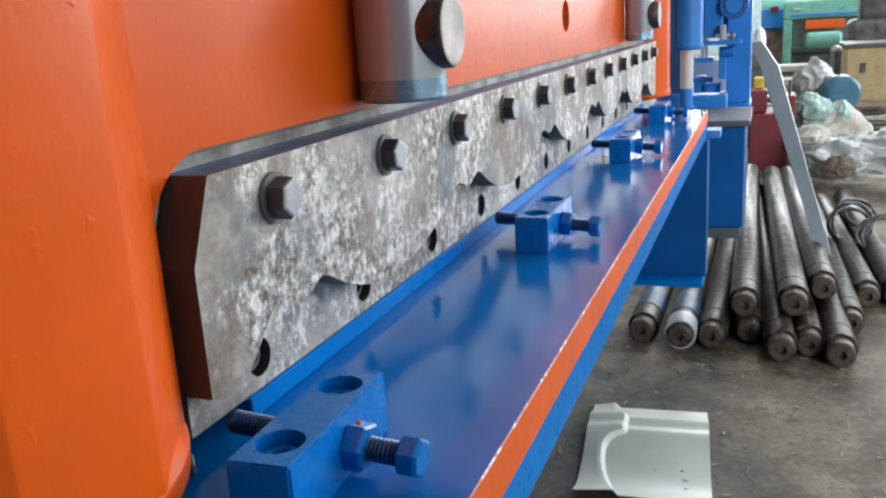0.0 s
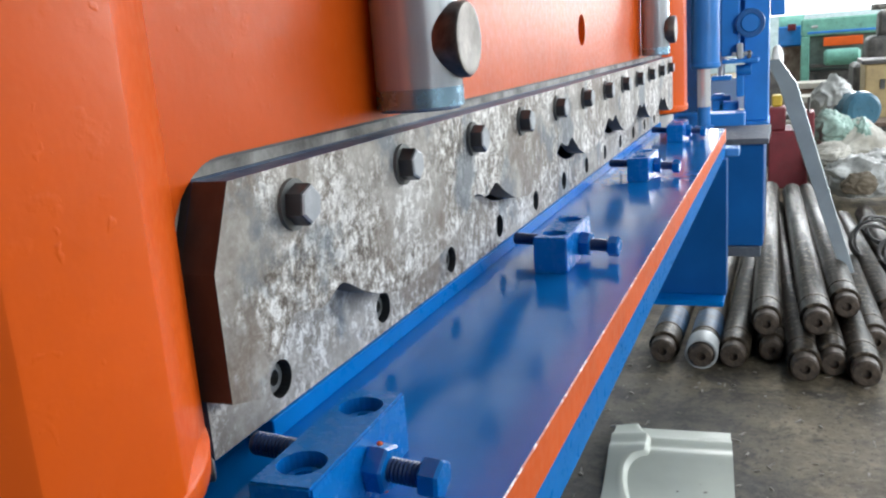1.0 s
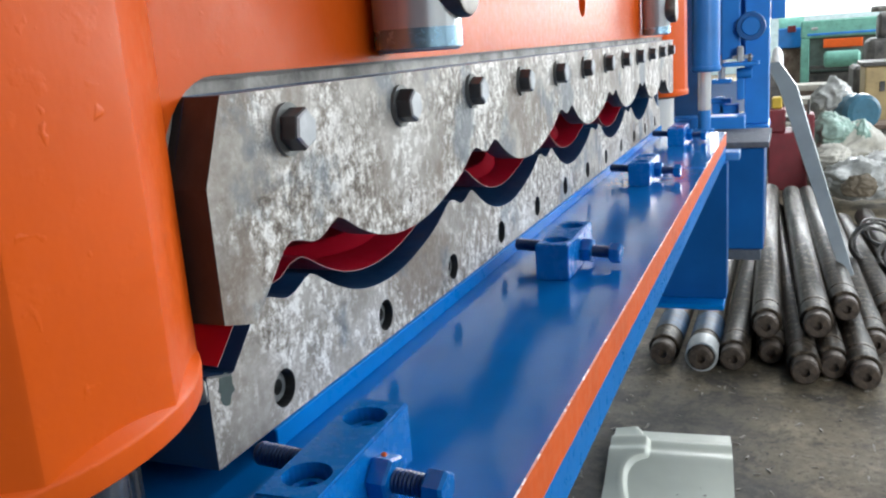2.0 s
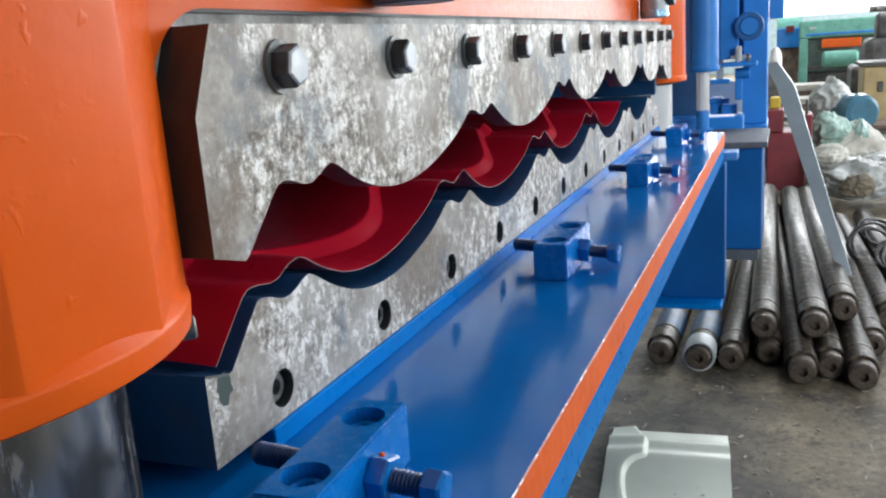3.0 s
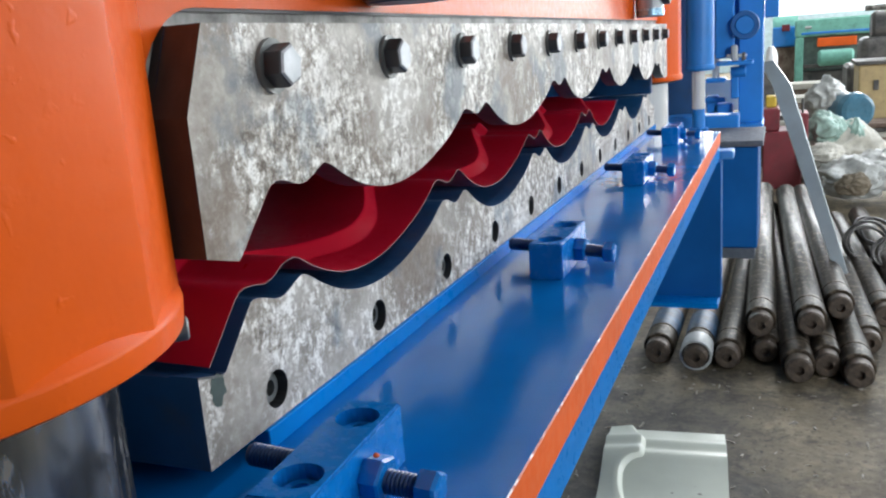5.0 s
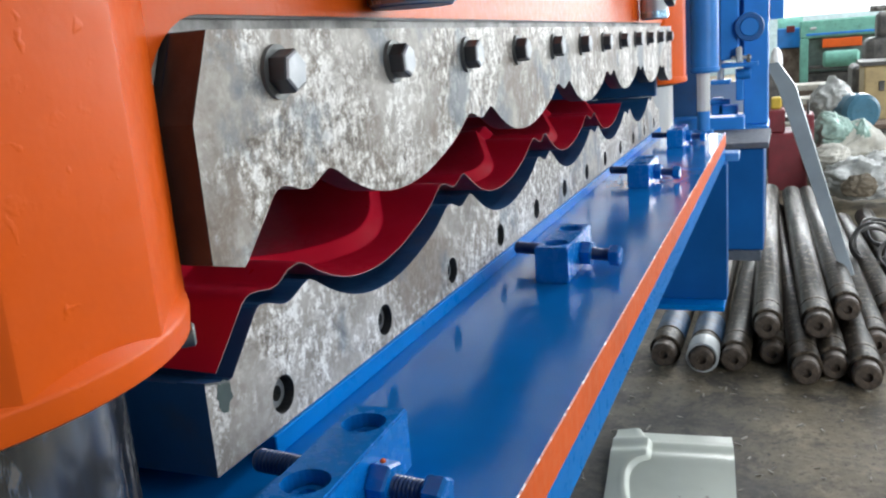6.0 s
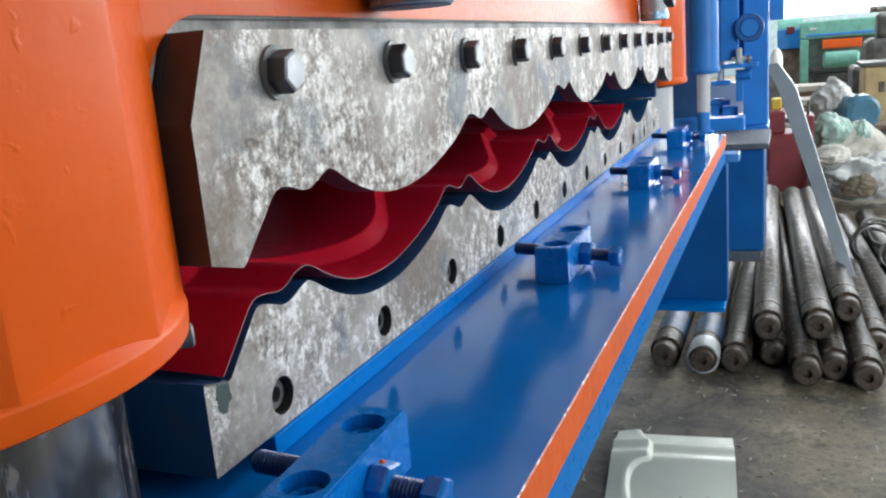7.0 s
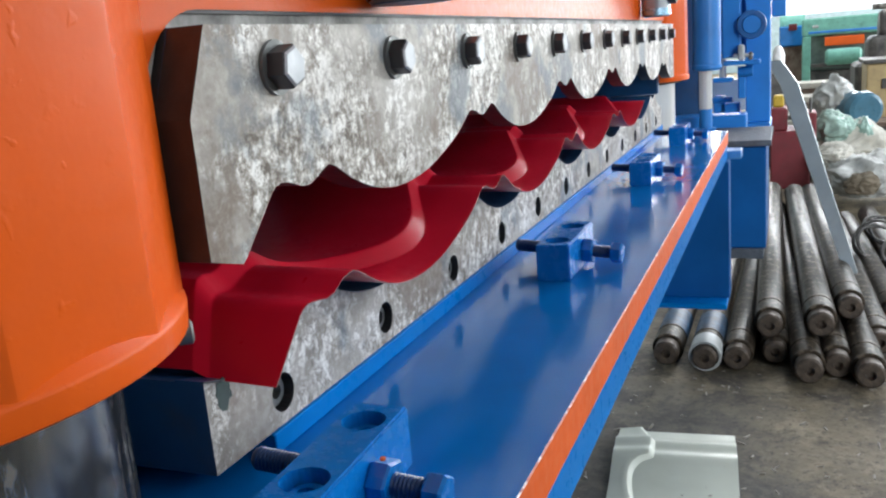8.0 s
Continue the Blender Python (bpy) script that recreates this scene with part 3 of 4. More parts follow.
def press_ram():
    ram = empty("press_ram", "orange press ram carrying a scuffed steel upper die", "press ram", (0, 0, 0))
    # beam plate with rounded corner over the die and slots for the two rods
    arc = [(-0.077 + 0.034 - 0.034 * math.cos(a), 0.1062 + 0.040 * math.sin(a)) for a in [radians(q) for q in range(0, 91, 9)]]
    outline = [(-0.12, 0.07), (-0.0775, 0.07)] + arc
    outline += [(1.16, 0.1462), (1.16, 0.62), (-0.12, 0.62)]
    bm = filled(outline, [circle(0.546, 0.1855, 0.0148)], -0.024, 0.0)
    part("beam_plate", bm, ORANGE, ram, "orange beam plate with lumpy brushed paint", 30)
    part("beam_back", box(-0.13, -0.10, -0.1, 1.16, 0.15, 0.6, 0.002), ORANGE, ram)
    for y in (-0.1395, 1.20):
        sleeve(ram, y, radians(-14.5))
    shoe = filled([(-0.090, 0.10), (-0.0745, 0.10), (-0.0745, 0.1115), (-0.0615, 0.1403), (1.13, 0.1403), (1.13, 0.1478), (-0.090, 0.1478)], [], -0.17, -0.002)
    part("die_shoe", shoe, SHOE, ram, "bare grey steel die shoe")
    # dark strip draws the shadow under the beam plate's edge
    part("shadow_gap", box(-0.004, -0.0006, -0.060, 1.13, 0.1449, 0.1475), DARK_IRON, ram, "dark strip for the shadow gap above the die shoe")
    for y, rr, z0 in ROD:
        r = part("ram_rod", lathe([(z0, 0), (z0, rr - 0.0015), (z0 + 0.0015, rr), (0.6, rr), (0.6, 0)], at=(ROD_X, y, 0), seg=56), ROD_STEEL, ram, "chromed hydraulic rod with blue paint at its foot", 40)
        at = (0.0345, y + 0.002, 0.1810)
        part("pin", lathe([(0.0, 0), (0.0, 0.0178), (0.0105, 0.0178), (0.0120, 0.0166)], "x", at, 48), PIN_SIDE, r, "dark round pivot pin", 40)
        part("pin_face", lathe([(0.0120, 0.0166), (0.0124, 0.0150), (0.0120, 0.0135), (0.0120, 0)], "x", at, 48), PIN_STEEL, r, "scuffed bright pin face", 40)
        # dark disc puts the shade beneath the rod into colour
        part("rod_underside", lathe([(z0 - 0.0006, 0), (z0 - 0.0006, rr - 0.0020), (z0 + 0.0002, rr - 0.0016)], at=(ROD_X, y, 0), seg=56), BLUE_DARK, r, "dark disc for the shaded underside of the rod", 40)
        band = lathe([(z0 + 0.001, rr + 0.00015), (z0 + 0.010, rr + 0.00015)], at=(ROD_X, y, 0), seg=56)
        part("paint_band", band, BAND, r, "smeared translucent blue paint band", 40)
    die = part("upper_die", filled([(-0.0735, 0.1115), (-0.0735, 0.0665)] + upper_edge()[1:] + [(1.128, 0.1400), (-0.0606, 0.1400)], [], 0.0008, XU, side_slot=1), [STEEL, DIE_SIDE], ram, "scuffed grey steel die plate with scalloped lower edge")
    # up-facing faces dark blue, other edges near black, front scuffed steel
    for f in die.data.polygons:
        if f.normal.z > 0.5:
            f.material_index = 2
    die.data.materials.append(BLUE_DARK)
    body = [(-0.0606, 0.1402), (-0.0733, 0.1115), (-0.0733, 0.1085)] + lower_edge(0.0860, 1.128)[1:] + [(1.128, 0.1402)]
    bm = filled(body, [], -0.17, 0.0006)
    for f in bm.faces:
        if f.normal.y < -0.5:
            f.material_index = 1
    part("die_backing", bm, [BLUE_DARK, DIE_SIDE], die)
    part("side_guide", box(-0.15, -0.007, 1.100, 1.118, 0.034, 0.1395, 0.002), BLUE_DARK, die, "dark blue side guide plate")
    for k in range(12):
        y, z = -0.0232 + 0.1 * k, 0.1250
        turn = radians(random.Random(k).uniform(0, 60))
        add = lathe([(XU, 0.0), (XU, 0.0098), (XU + 0.0016, 0.0098), (XU + 0.0016, 0)], "x", (0, y, z), 28)
        part("washer", add, WASHER, die, "", 40)
        hexa = lathe([(XU + 0.0016, 0.0079), (XU + 0.0078, 0.0079), (XU + 0.0084, 0.0073)], "x", (0, y, z), 6, turn)
        part("bolt", hexa, BOLT, die)
        tip = lathe([(XU + 0.0084, 0.0073), (XU + 0.0090, 0.0066), (XU + 0.0091, 0.0063), (XU + 0.0091, 0.0)], "x", (0, y, z), 6, turn)
        part("bolt_face", tip, BOLT_TIP, die, "worn bolt face, brightened as the lit side", 20)
    return ram


ROD_STEEL = metal("brushed_rod_steel", (0.46, 0.50, 0.54), 0.15, 0.25, (1, 1, 0.05), 0.7)
ROD_X = 0.020
ROD = ((0.0932, 0.0212, 0.1498), (0.905, 0.0185, 0.1490))
BAND = paint("smeared_blue_paint", (0.26, 0.42, 0.55), 0.25, 0.35, 0.0002, 60, metal=0.7)
ram = press_ram()


# ---- the formed red sheet ----
def tile_sheet(front, back, ya, yb, step_at, rise, z_of, bow, droop=0.0, thick=0.0006, edge=lambda y: 1.0):
    """A sheet with a wavy section along y, run back along x, with a pressed step in every row."""
    bm = bmesh.new()
    ys = z_of(ya, yb)
    xs = [front, front - 0.005, front - 0.010] + [step_at + d for d in (0.0060, 0.0016, 0.0009, 0.0004, -0.0002, -0.0054, -0.0060, -0.0065, -0.0072, -0.014)]
    lift = [-droop, -0.75 * droop, -0.5 * droop, 0, 0, rise * 0.01, rise * 0.05, rise * 0.13, rise * 0.87, rise * 0.95, rise * 0.99, rise, rise]
    flat = len(xs) - 1
    n = 6
    for i in range(1, n + 1):
        x = step_at - 0.012 + (back - step_at + 0.012) * i / n
        xs.append(x)
        lift.append(rise * (1 - 0.6 * i / n))

    grid = [[bm.verts.new((x + (bow(y) * (1 - max(0, i - flat) / n) if i > 2 else 0), y, z + l * (edge(y) if i > 2 else 1))) for y, z in ys] for i, (x, l) in enumerate(zip(xs, lift))]
    for a, b in zip(grid, grid[1:]):
        for i in range(len(ys) - 1):
            bm.faces.new((a[i], a[i + 1], b[i + 1], b[i]))
    bmesh.ops.recalc_face_normals(bm, faces=list(bm.faces))
    bm.normal_update()
    bmesh.ops.solidify(bm, geom=list(bm.faces), thickness=thick)
    bmesh.ops.recalc_face_normals(bm, faces=list(bm.faces))
    bm.normal_update()
    for f in bm.faces:
        if abs(f.normal.x) > 0.6 and f.calc_center_median().x > front - 0.0004:
            f.material_index = 1
    return bm


def red_section(ya, yb):
    near = [(-0.0575, 0.0230), (-0.0555, 0.0248), (-0.0400, 0.0398), (-0.0372, 0.0424), (-0.0345, 0.0441), (-0.0311, 0.0449), (-0.0245, 0.0443), (-0.0172, 0.0428), (-0.0115, 0.0434), (-0.0033, 0.0470), (0.0019, 0.0478)]
    return near + [(y, wave(y) + 0.0162 - 0.043 * (y - 0.44) ** 2) for y in steps(0.006, yb)]


def red_bow(y):
    """The pressed step swings forward across each trough."""
    u = (y - FIRST) % PITCH - 0.106
    w = u / (0.068 if u < 0 else 0.080)
    return 0.028 * math.cos(w * math.pi / 2) ** 2 if abs(w) < 1 else 0.0


SHEET_X = -0.0035
CUT_EDGE = metal("bare_cut_edge", (0.34, 0.20, 0.20), 0.45, 0.1)
red = part("formed_sheet", tile_sheet(0, -0.42, -0.055, 0.778, -0.0470, 0.0076, red_section, bow=red_bow, droop=0.0008, thick=0.0004, edge=lambda y: float(np.interp(y, (-0.042, -0.030), (0.4, 1.0)))), [RED_SHEET, CUT_EDGE], smooth=32)
tagged(red, "glossy red coated steel roof sheet between the dies", "roof sheet")


# ---- behind the press: blue machine frame ----
def cutter_frame():
    f = empty("cutter_frame", "blue machine frame with a hydraulic cylinder and hand wheel", "machine frame", (0.05, 1.5, -0.062))
    inv = Matrix.Translation((-0.05, -1.5, 0.062))

    def fp(name, bm, mats, label="", smooth=None):
        bm.transform(inv)
        return part(name, bm, mats, f, label, smooth)

    fp("body_panel", box(-0.35, 0.022, 1.56, 1.58, -0.07, 0.6, 0.002), BLUE_DARK, "dark blue machine panel")
    fp("upright", box(0.099, 0.148, 1.66, 1.76, -0.074, 0.6, 0.002), BLUE_FAR)
    fp("upright_foot", box(0.085, 0.150, 1.62, 1.78, -0.090, -0.074, 0.002), BLUE_FAR)
    fp("back_plate", box(0.035, 0.0985, 1.685, 1.70, 0.068, 0.6, 0.001), BLUE_FAR)
    fp("cross_beam", box(-0.03, 0.108, 1.48, 1.54, -0.072, -0.040, 0.002), BLUE_FAR)
    fp("cylinder_body", lathe([(0.052, 0), (0.052, 0.024), (0.056, 0.0275), (0.062, 0.0275), (0.063, 0.0255), (0.6, 0.0255), (0.6, 0)], at=(0.041, 1.42, 0), seg=48), BLUE_FAR, "", 40)
    fp("piston_rod", lathe([(-0.02, 0), (-0.02, 0.0125), (0.053, 0.0125), (0.053, 0)], at=(0.0375, 1.42, 0), seg=32), CHROME, "chromed piston rod", 40)
    bm = lathe([(-0.06, 0), (-0.06, 0.012), (-0.015, 0.012), (-0.013, 0.010), (-0.013, 0)], at=(0.0375, 1.42, 0), seg=24)
    add_box(bm, 0.018, 0.055, 1.405, 1.435, -0.072, -0.056, 0.002)
    fp("rod_clevis", bm, BLUE_FAR, "", 40)
    fp("side_column", box(0.056, 0.092, 1.60, 1.64, 0.066, 0.6, 0.002), BLUE_FAR)
    fp("hand_wheel", lathe([(0, 0.0190), (0, 0.0270), (0.004, 0.0285), (0.012, 0.0285), (0.016, 0.0270), (0.016, 0.0190), (0, 0.0190)], "y", (0.114, 1.585, 0.130), 48), BLUE_RIM, "dark blue rimmed hand wheel", 40)
    hub = lathe([(0.0, 0), (0.0, 0.017), (0.003, 0.0195), (0.018, 0.0195), (0.02, 0)], "y", (0.114, 1.585, 0.130), 40)
    fp("wheel_hub", hub, BLUE_FAR, "", 40)
    fp("shelf", box(0.06, 0.130, 1.57, 1.65, 0.052, 0.060, 0.001), BLUE_FAR)
    bm = box(0.088, 0.100, 1.575, 1.6, 0.060, 0.092, 0.003)
    add_box(bm, 0.078, 0.118, 1.58, 1.6, 0.066, 0.074, 0.003)
    fp("valve", bm, WHITE_PVC, "small white valve fitting")
    fp("gauge_tap", box(0.108, 0.116, 1.58, 1.6, 0.060, 0.076, 0.002), DARK_IRON)
    fp("guide_rod", lathe([(0.02, 0), (0.02, 0.0075), (0.075, 0.0075), (0.075, 0)], at=(0.054, 1.64, 0), seg=24), CHROME, "", 40)
    fp("guide_foot", box(0.035, 0.075, 1.62, 1.66, 0.016, 0.026, 0.002), BLUE_FAR)
    bm = lathe(rod_rings(0, 0.03, 0.011), "x", (0.085, 1.63, 0.036), 24)
    fp("motor_knob", bm, BLUE_FAR, "", 40)
    # plain white plate filling the gap behind the clamp
    fp("white_plate", box(0.010, 0.135, 1.85, 1.86, -0.064, 0.008, 0.001), WHITE_PAINT, "plain white plate behind the frame")
    bm = box(0.03, 0.055, 1.7, 1.74, -0.062, -0.018, 0.002)
    add_box(bm, 0.045, 0.085, 1.7, 1.74, -0.062, -0.035, 0.002)
    add_lathe(bm, rod_rings(0, 0.05, 0.006), "x", (0.02, 1.70, -0.026), 16)
    fp("clamp", bm, BLUE_FAR)
    fp("side_lug", box(0.085, 0.100, 1.63, 1.66, -0.02, 0.035, 0.002), BLUE_FAR)
    fp("control_box", box(0.150, 0.178, 1.66, 1.74, 0.142, 0.22, 0.002), BLUE_FAR, "dark blue control box")


cutter_frame()


# ---- shafts on the floor ----
def shaft(near, far, r, style=0):
    a, b = Vector(near), Vector(far)
    length = (b - a).length
    s = empty("steel_shaft", "greasy dark steel machine shaft lying on concrete", "shaft", near, "shafts piled on the floor")
    s.matrix_world = Matrix.Translation(a) @ (b - a).to_track_quat("Z", "Y").to_matrix().to_4x4()
    rings = [(0.035, 0), (0.035, r - 0.003), (0.038, r), (0.10, r), (0.101, r - 0.0015), (0.106, r - 0.0015), (0.107, r), (length - 0.04, r), (length - 0.03, r * 0.7), (length, r * 0.7), (length, 0)]
    part("barrel", lathe(rings, seg=32), SHAFT, s, "", 40)
    e = r * 0.80
    rings = [(0.012, 0), (0.012, 0.008), (0.0, 0.010), (0.0, e - 0.004), (0.004, e), (0.036, e)]
    part("journal", lathe(rings, seg=32), SHAFT_END, s, "turned rusty journal end", 40)
    if style == 1:
        part("collar", lathe([(0.014, r - 0.004), (0.013, r + 0.0004), (0.015, r + 0.0014), (0.075, r + 0.0014), (0.075, r)], seg=32), WHITE_PVC, s, "white plastic sleeve", 40)
    if style == 2 or style == 1:
        part("paint_smear", lathe([(0.11, r + 0.0004), (0.24, r + 0.0004)], seg=32), SMEAR, s, "smeared blue paint", 40)
    return s


SMEAR = paint("blue_smear_on_steel", (0.02, 0.07, 0.15), 0.45, 0.6, 0.0006, 30, dirt=0.9, ior=1.3)


def shafts():
    rows = (((-0.064, 1.535, -0.565), (-0.055, 3.3, -0.565), 0.034, 2), ((0.021, 1.505, -0.560), (0.026, 3.3, -0.562), 0.033, 1),
            ((0.0855, 1.53, -0.566), (0.115, 3.3, -0.566), 0.033, 0), ((0.151, 1.60, -0.513), (0.128, 3.33, -0.513), 0.033, 0),
            ((0.162, 1.585, -0.568), (0.135, 3.2, -0.568), 0.031, 0), ((0.229, 1.48, -0.566), (0.150, 3.2, -0.566), 0.034, 0),
            ((0.2534, 1.585, -0.500), (0.206, 3.22, -0.505), 0.034, 0), ((0.284, 1.52, -0.566), (0.215, 3.2, -0.566), 0.033, 0),
            ((0.3167, 1.71, -0.500), (0.259, 3.22, -0.505), 0.033, 0), ((0.341, 1.475, -0.566), (0.290, 3.1, -0.566), 0.034, 0),
            ((0.374, 1.67, -0.566), (0.340, 3.0, -0.566), 0.031, 0), ((0.4257, 1.87, -0.566), (0.37, 3.0, -0.566), 0.033, 0), ((0.49, 1.9, -0.566), (0.45, 3.1, -0.566), 0.032, 0))
    for near, far, r, style in rows:
        shaft(near, far, r, style)


shafts()


# ---- leaning strip, cream roof sheet piece ----
def leaning_strip():
    bm = bmesh.new()
    a, k, b = Vector((0.3345, 2.0, -0.500)), Vector((0.186, 2.28, -0.04)), Vector((0.146, 2.32, 0.026))
    secs = []
    for c, w in ((a, 0.55), (k, 1.0), (b, 0.75)):
        secs.append([bm.verts.new(c + Vector((w * u, v, 0))) for u, v in ((-0.021, 0.012), (-0.019, 0.0), (0.019, 0.0), (0.021, 0.012))])
    for p, q in zip(secs, secs[1:]):
        for i in range(3):
            bm.faces.new((p[i], p[i + 1], q[i + 1], q[i]))
    bmesh.ops.recalc_face_normals(bm, faces=list(bm.faces))
    bm.normal_update()
    bmesh.ops.solidify(bm, geom=list(bm.faces), thickness=0.004)
    bmesh.ops.recalc_face_normals(bm, faces=list(bm.faces))
    tagged(part("metal_strip", bm, GREY_BAR), "bent galvanised metal strip leaning over the shafts", "metal strip")


leaning_strip()


def cream_section(ya, yb):
    return [(y, wave(y * 0.75375 + 0.2540)) for y in steps(ya, yb, 0.004)]


def cream_bow(y):
    """The pressed step swings out sharply behind each double ridge and runs back slowly."""
    d = (-0.123 - y) % 0.2667
    if d < 0.045:
        return -0.033 * math.sqrt(1 - (1 - d / 0.045) ** 2)
    return -0.033 * max(0.0, math.cos((d - 0.045) / 0.17 * math.pi / 2)) ** 1.4 if d < 0.215 else 0.0


cream = part("roof_sheet_piece", tile_sheet(0.104, -0.102, -0.33, 0.02, -0.034, 0.0085, cream_section, bow=cream_bow, thick=0.0012), [CREAM_SHEET, CUT_EDGE], smooth=40)
cream.matrix_world = pose(-0.003, 1.195, -0.6180, 0, 0, 5)
tagged(cream, "offcut of cream coated tile-pattern roof sheet on the floor", "roof sheet")


# ---- clutter further down the hall ----
def lumpy(name, label, category, at, size, mat, seed, amount=0.28, group=""):
    bm = bmesh.new()
    bmesh.ops.create_icosphere(bm, subdivisions=5, radius=1.0)
    for v in bm.verts:
        p = v.co + 0.55 * noise.noise_vector(v.co * 1.1 + Vector((seed * 7.1, seed, 0)))
        d = noise.noise(p * 1.1 + Vector((seed, 0, seed)))
        fold = max(0.0, 1 - 1.6 * abs(noise.noise(p * 1.9 + Vector((seed, 0, seed * 3))))) ** 2
        crumple = max(0.0, 1 - 2.0 * abs(noise.noise(p * 4.2 + Vector((0, seed, seed))))) ** 2
        v.co *= 0.82 + amount * (0.9 * d + 0.75 * fold + 0.28 * crumple)
        v.co = Vector((v.co.x * size[0], v.co.y * size[1], max(-0.75, v.co.z) * size[2]))
    ob = part(name, bm, mat, smooth=150)
    ob.matrix_world = Matrix.Translation(at)
    return tagged(ob, label, category, group)


def clutter():
    # red machine part
    m = empty("red_machine", "dusty dark red machine casting on the floor", "machine part", (0.2, 3.8, FLOOR))
    part("body", box(-0.09, 0.075, 0, 0.25, 0.0, 0.26, 0.006), RED_FAR, m)
    part("side_block", box(0.02, 0.10, 0.02, 0.2, 0.1, 0.335, 0.006), RED_FAR, m)
    part("top_ridge", box(-0.09, -0.02, 0.02, 0.2, 0.26, 0.36, 0.006), RED_FAR, m)
    part("lever", lathe(rod_rings(0.33, 0.40, 0.006), at=(0.075, 0.05, 0), seg=12), DARK_IRON, m)
    y = part("yellow_cap", box(0.12, 0.165, 3.9, 4.0, -0.24, -0.19, 0.006), YELLOW)
    tagged(y, "small yellow painted cap on red casting", "cap")
    # wrapped motor
    m = empty("wrapped_motor", "blue-grey electric motor half wrapped in plastic film", "motor", (0.5, 4.4, FLOOR))
    part("stand", box(-0.09, 0.09, 0.0, 0.3, 0.0, 0.2, 0.01), DARK_IRON, m)
    bm = lathe([(0, 0), (0, 0.066), (0.012, 0.084), (0.05, 0.092), (0.052, 0.086), (0.26, 0.086), (0.28, 0.07), (0.28, 0)], "y", (0.02, -0.06, 0.285), 40)
    bm.transform(Matrix.Rotation(radians(24), 4, "Z"))
    part("housing", bm, MOTOR, m, "", 40)
    lumpy("film_wrap", "cloudy crumpled plastic film over a motor", "plastic film", (0.405, 4.58, -0.27), (0.10, 0.14, 0.11), PLASTIC_WRAP, 3)
    lumpy("crumpled_film", "pale green crumpled film bundle", "plastic film", (0.38, 4.05, -0.36), (0.085, 0.10, 0.08), GREEN_FILM, 5)
    lumpy("crumpled_film", "pale green crumpled film bundle", "plastic film", (0.50, 4.1, -0.40), (0.055, 0.08, 0.075), GREEN_FILM, 6)
    lumpy("rubbish_mound", "heap of grubby film and scrap", "scrap heap", (0.42, 4.15, -0.5), (0.2, 0.2, 0.16), CANVAS, 16)
    lumpy("sack", "pale canvas sack lying on the shafts", "sack", (0.36, 3.75, -0.455), (0.095, 0.10, 0.06), CANVAS, 7)
    lumpy("sack", "slumped white plastic sack", "sack", (0.47, 3.45, -0.50), (0.135, 0.15, 0.085), PLASTIC_WRAP, 8)
    lumpy("sack", "slumped white plastic sack", "sack", (0.62, 3.5, -0.47), (0.14, 0.16, 0.09), PLASTIC_WRAP, 9)
    lumpy("white_sack", "white woven sack standing behind the frame", "sack", (0.135, 4.5, -0.05), (0.036, 0.06, 0.085), WHITE_PAINT, 10, 0.06)
    part("sack_support", box(0.09, 0.18, 4.42, 4.6, FLOOR, -0.10, 0.01), DARK_IRON)
    tagged(bpy.data.objects["sack_support"], "dark iron stand under a white sack", "stand")
    lumpy("card_scrap", "crumpled brown cardboard scrap", "cardboard", (0.45, 3.28, -0.495), (0.06, 0.05, 0.048), CARD, 11)
    # tan cabinet and dark machine
    c = empty("tan_cabinet", "tan painted steel cabinet with a dark top", "cabinet", (0.75, 5.5, FLOOR))
    part("body", box(-0.13, 0.3, 0, 0.4, 0.0, 0.45, 0.008), TAN, c)
    part("top", box(-0.15, 0.32, -0.02, 0.42, 0.45, 0.475, 0.004), DARK_IRON, c)
    part("latch", box(-0.05, -0.02, -0.012, 0.0, 0.30, 0.36, 0.003), DARK_IRON, c)
    d = empty("dark_machine", "dark grey lathe-like machine", "machine", (0.8, 6.2, FLOOR))
    part("base", box(-0.2, 0.5, 0, 0.5, 0, 0.42, 0.02), DARK_IRON, d)
    part("headstock", box(-0.12, 0.5, 0.05, 0.4, 0.42, 0.6, 0.05, 3), DARK_IRON, d)
    part("drum", lathe(rod_rings(0, 0.5, 0.11, 0.02), "x", (-0.05, 0.2, 0.66), 32), DARK_IRON, d, "", 40)
    part("rail", lathe(rod_rings(0, 0.6, 0.02, 0.003), "x", (-0.1, 0.1, 0.79), 16), SHOE, d, "", 40)
    # green machine
    g = empty("green_machine", "green roll forming machine with an orange panel", "machine", (0.64, 8.0, FLOOR))
    part("top_beam", box(-0.35, 0.5, 0, 0.3, 0.60, 0.75, 0.01), GREEN, g)
    part("panel", box(-0.17, 0.14, -0.03, 0.0, 0.51, 0.585, 0.004), ORANGE_EDGE, g, "orange panel")
    part("roller", lathe(rod_rings(0, 0.28, 0.068, 0.02), "x", (-0.17, -0.2, 0.42), 32), GREEN, g, "", 40)
    part("post", box(-0.35, -0.28, 0, 0.1, 0.0, 0.60, 0.008), GREEN, g)
    part("post", box(0.40, 0.5, 0, 0.1, 0.0, 0.60, 0.008), GREEN, g)
    part("bed", box(-0.35, 0.5, 0.05, 0.3, 0.0, 0.30, 0.01), DARK_IRON, g)
    part("rail", box(-0.30, 0.45, -0.01, 0.03, 0.62, 0.64, 0.003), BLUE_FAR, g)
    part("rear_panel", box(-0.28, 0.40, 0.12, 0.2, 0.30, 0.62, 0.006), GREEN_DARK, g, "grey-green rear panel")
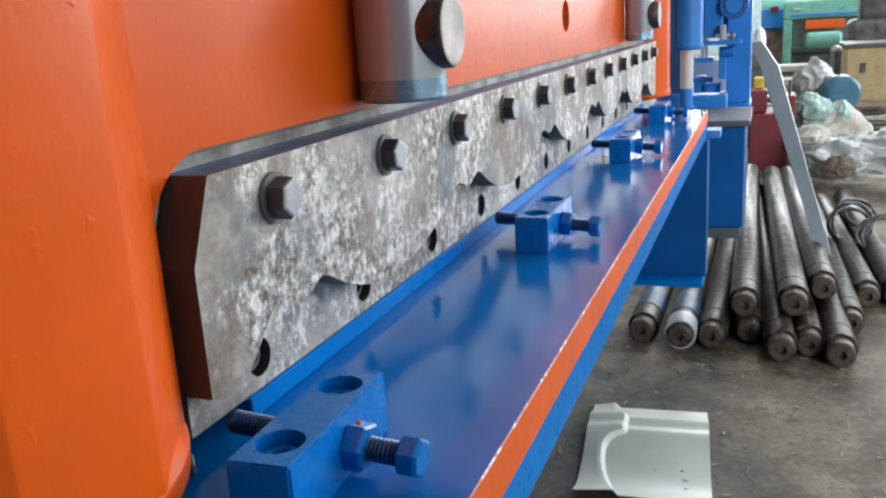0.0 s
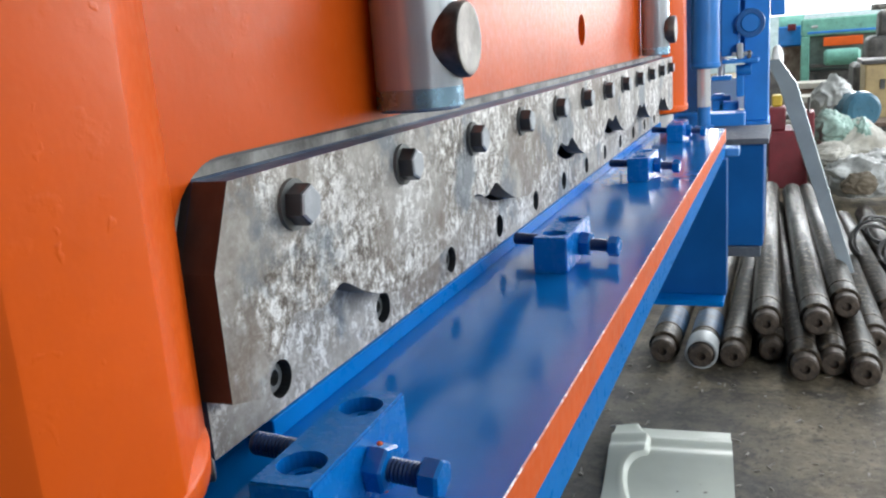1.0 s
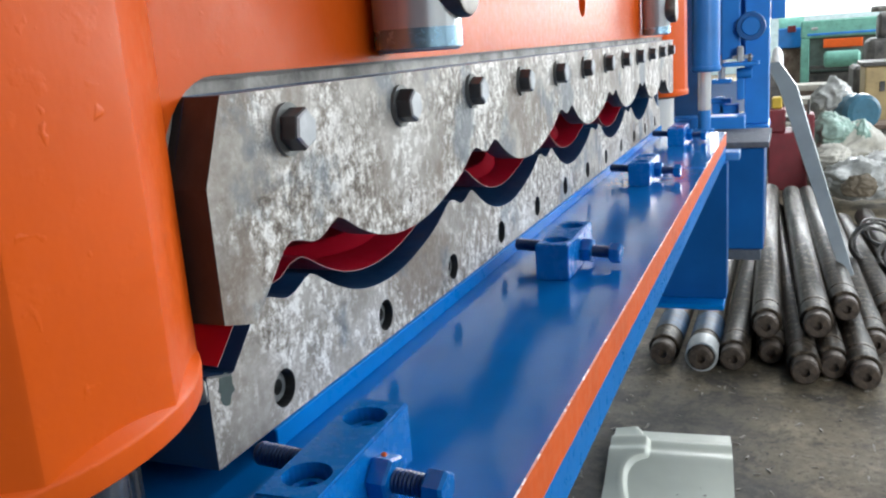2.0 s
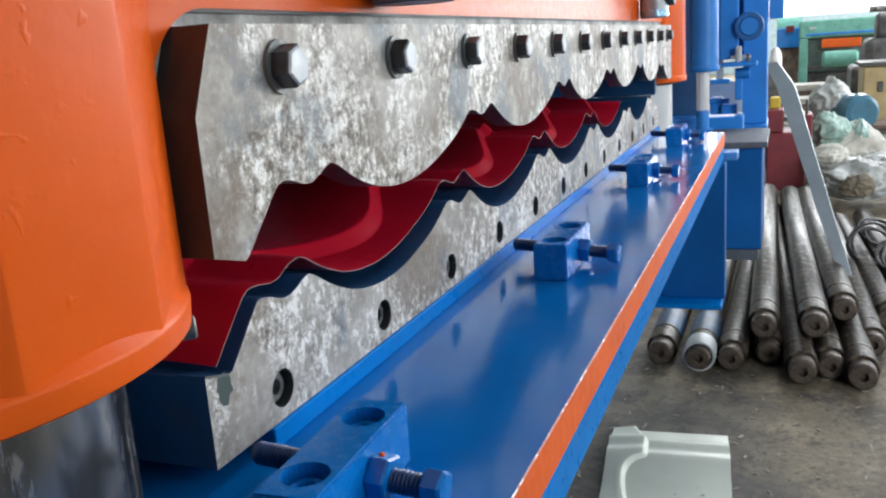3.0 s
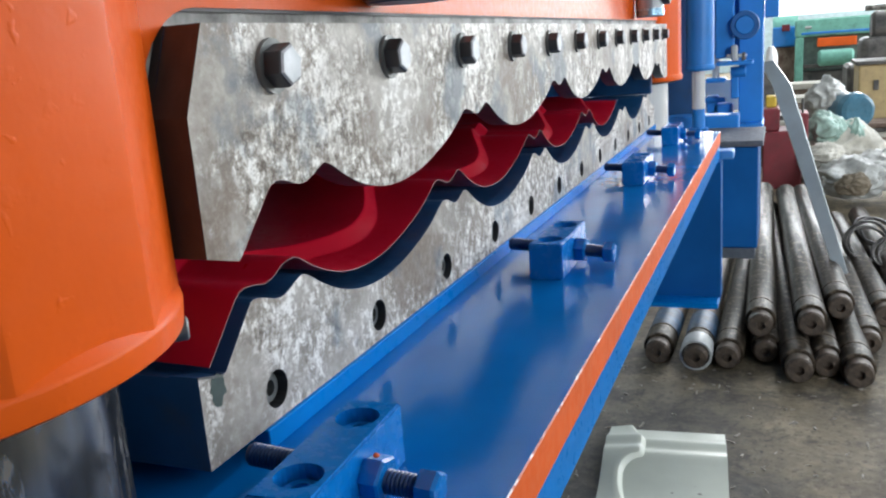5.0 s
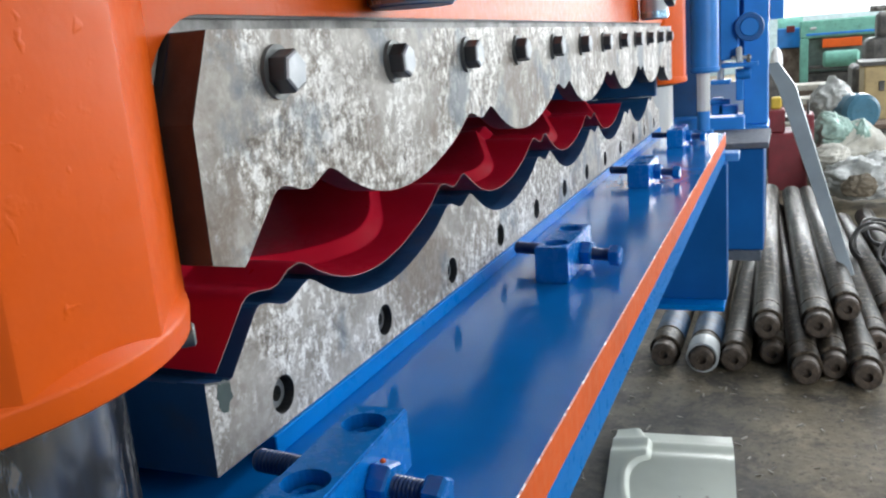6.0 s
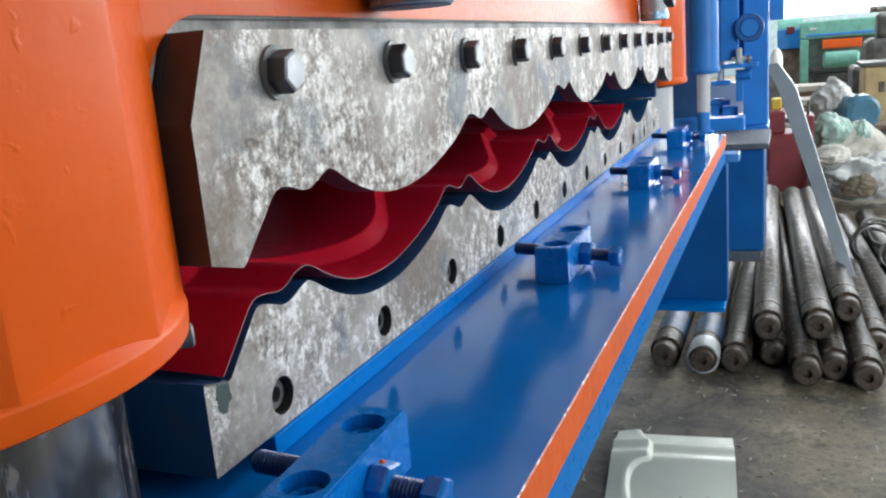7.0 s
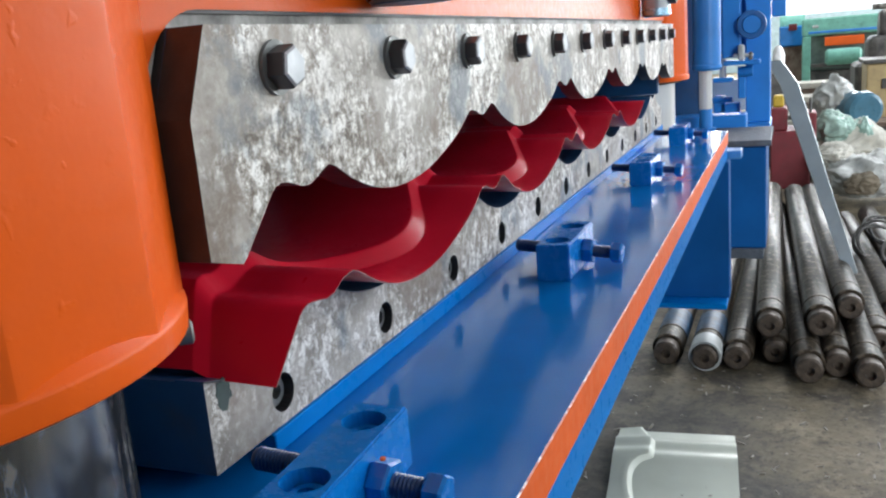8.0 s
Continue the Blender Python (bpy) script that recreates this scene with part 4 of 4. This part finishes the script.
    part("cross_rail", box(-0.28, 0.40, 0.02, 0.06, 0.33, 0.36, 0.004), DARK_IRON, g)
    part("lamp_tube", lathe(rod_rings(0, 0.05, 0.012), "x", (-0.27, -0.05, 0.68), 12), WHITE_PVC, g)
    b = empty("blue_machine", "blue machine with a pale green hood", "machine", (0.2, 8.4, FLOOR))
    part("body", box(-0.10, 0.20, 0, 0.4, 0.52, 0.70, 0.01), BLUE_FAR, b)
    part("stand", box(-0.08, 0.18, 0.02, 0.38, 0.0, 0.52, 0.01), BROWN_SCRAP, b, "rust-brown stand")
    part("hood", lathe([(-0.1, 0), (-0.1, 0.12), (0.12, 0.12), (0.12, 0)], "x", (0, 0.3, 0.68), 24), GREEN, b, "pale green hood", 40)
    part("cap", box(-0.02, 0.05, -0.02, 0.03, 0.66, 0.72, 0.004), RED_FAR, b)
    # stacks of timber and scrap
    for k, (x, y, z, w, h) in enumerate(((0.42, 6.3, FLOOR, 0.26, 0.22), (0.30, 5.6, FLOOR, 0.16, 0.16), (0.62, 5.2, FLOOR, 0.2, 0.14), (0.33, 7.2, FLOOR, 0.25, 0.26))):
        s = empty("scrap_stack", "stack of rust-brown bars and boards on the floor", "scrap stack", (x, y, z), "scrap stacks")
        rnd = random.Random(k)
        n = 5
        for i in range(n):
            bm = box(-w + rnd.uniform(-0.05, 0.03), w + rnd.uniform(-0.03, 0.05), rnd.uniform(-0.1, 0), 0.25, h * i / n, h * (i + 0.9) / n, 0.004)
            bm.transform(Matrix.Rotation(radians(rnd.uniform(-8, 8)), 4, "Z"))
            part("board", bm, (BROWN_SCRAP, CANVAS, DARK_IRON)[(i + k) % 3], s)
    # coils of wire by the shafts
    for k, (x, y, z, r) in enumerate(((0.42, 2.35, -0.50, 0.055), (0.50, 2.3, -0.515, 0.06), (0.45, 2.5, -0.50, 0.05))):
        cu = bpy.data.curves.new("wire_coil", "CURVE")
        cu.dimensions, cu.bevel_depth, cu.bevel_resolution = "3D", 0.004, 2
        sp = cu.splines.new("POLY")
        n = 90
        sp.points.add(n - 1)
        for i in range(n):
            a = i / n * math.tau * 3
            rr = r * (1 + 0.10 * math.sin(a * 0.7 + k))
            sp.points[i].co = (rr * math.cos(a), rr * 0.8 * math.sin(a), 0.5 * rr * math.sin(a + k) + 0.010 * math.sin(a * 1.3), 1)
        cu.materials.append(WIRE)
        o = new("wire_coil", cu)
        o.matrix_world = Matrix.Translation((x, y, z)) @ pose(0, 0, 0, 40 + 20 * k, 15, 30 * k)
        tagged(o, "loose coil of dull steel wire on the shafts", "wire coil", "wire coils")
    # swarf on the floor
    rnd = random.Random(4)
    bm = bmesh.new()
    for k in range(240):
        x, y = rnd.uniform(-0.2, 0.75), rnd.uniform(0.6, 1.55)
        s, a, t = rnd.uniform(0.003, 0.009), rnd.uniform(0, math.tau), rnd.uniform(0.0006, 0.0014)
        m = Matrix.Translation((x, y, FLOOR + t)) @ Matrix.Rotation(a, 4, "Z") @ Matrix.Rotation(rnd.uniform(-0.4, 0.4), 4, "Y") @ Matrix.Diagonal((s * 2, t * 2, t * 2, 1))
        bmesh.ops.create_cube(bm, size=1.0, matrix=m)
    tagged(part("metal_swarf", bm, CHIP_STEEL), "scattered metal chips on the concrete", "swarf", kind="stuff")


clutter()


# ---- movement ----
def motions():
    walk(ram, [(0.0, pose(0, 0, -0.0605)), (0.6, pose(0, 0, -0.0605)), (0.8, pose(0, 0, -0.0595)), (1.0, pose(0, 0, -0.0543)), (1.5, pose(0, 0, -0.0387)),
               (2.4, pose(0, 0, -0.0085)), (2.75, pose(0, 0, 0)), (3.2, pose(0, 0, 0)), (8.0, pose(0, 0, 0))])
    rows = [(2.0, 0.0), (6.7, 0.0), (6.8, 0.0002), (6.9, 0.0014), (7.0, 0.0037), (7.1, 0.0063), (7.2, 0.0092), (7.3, 0.0120), (7.4, 0.0157),
            (7.5, 0.0189), (7.6, 0.0210), (7.7, 0.0222), (7.8, 0.0235), (7.9, 0.0244), (8.0, 0.0250)]
    held = [(0.0, pose(SHEET_X, 0, 0.003)), (1.5, pose(SHEET_X, 0, 0.003)), (1.7, pose(SHEET_X, 0, 0.0004))]
    walk(red, held + [(t, pose(SHEET_X + dx, 0, -0.16 * dx, 8.0 * dx, 18 * dx)) for t, dx in rows])


motions()
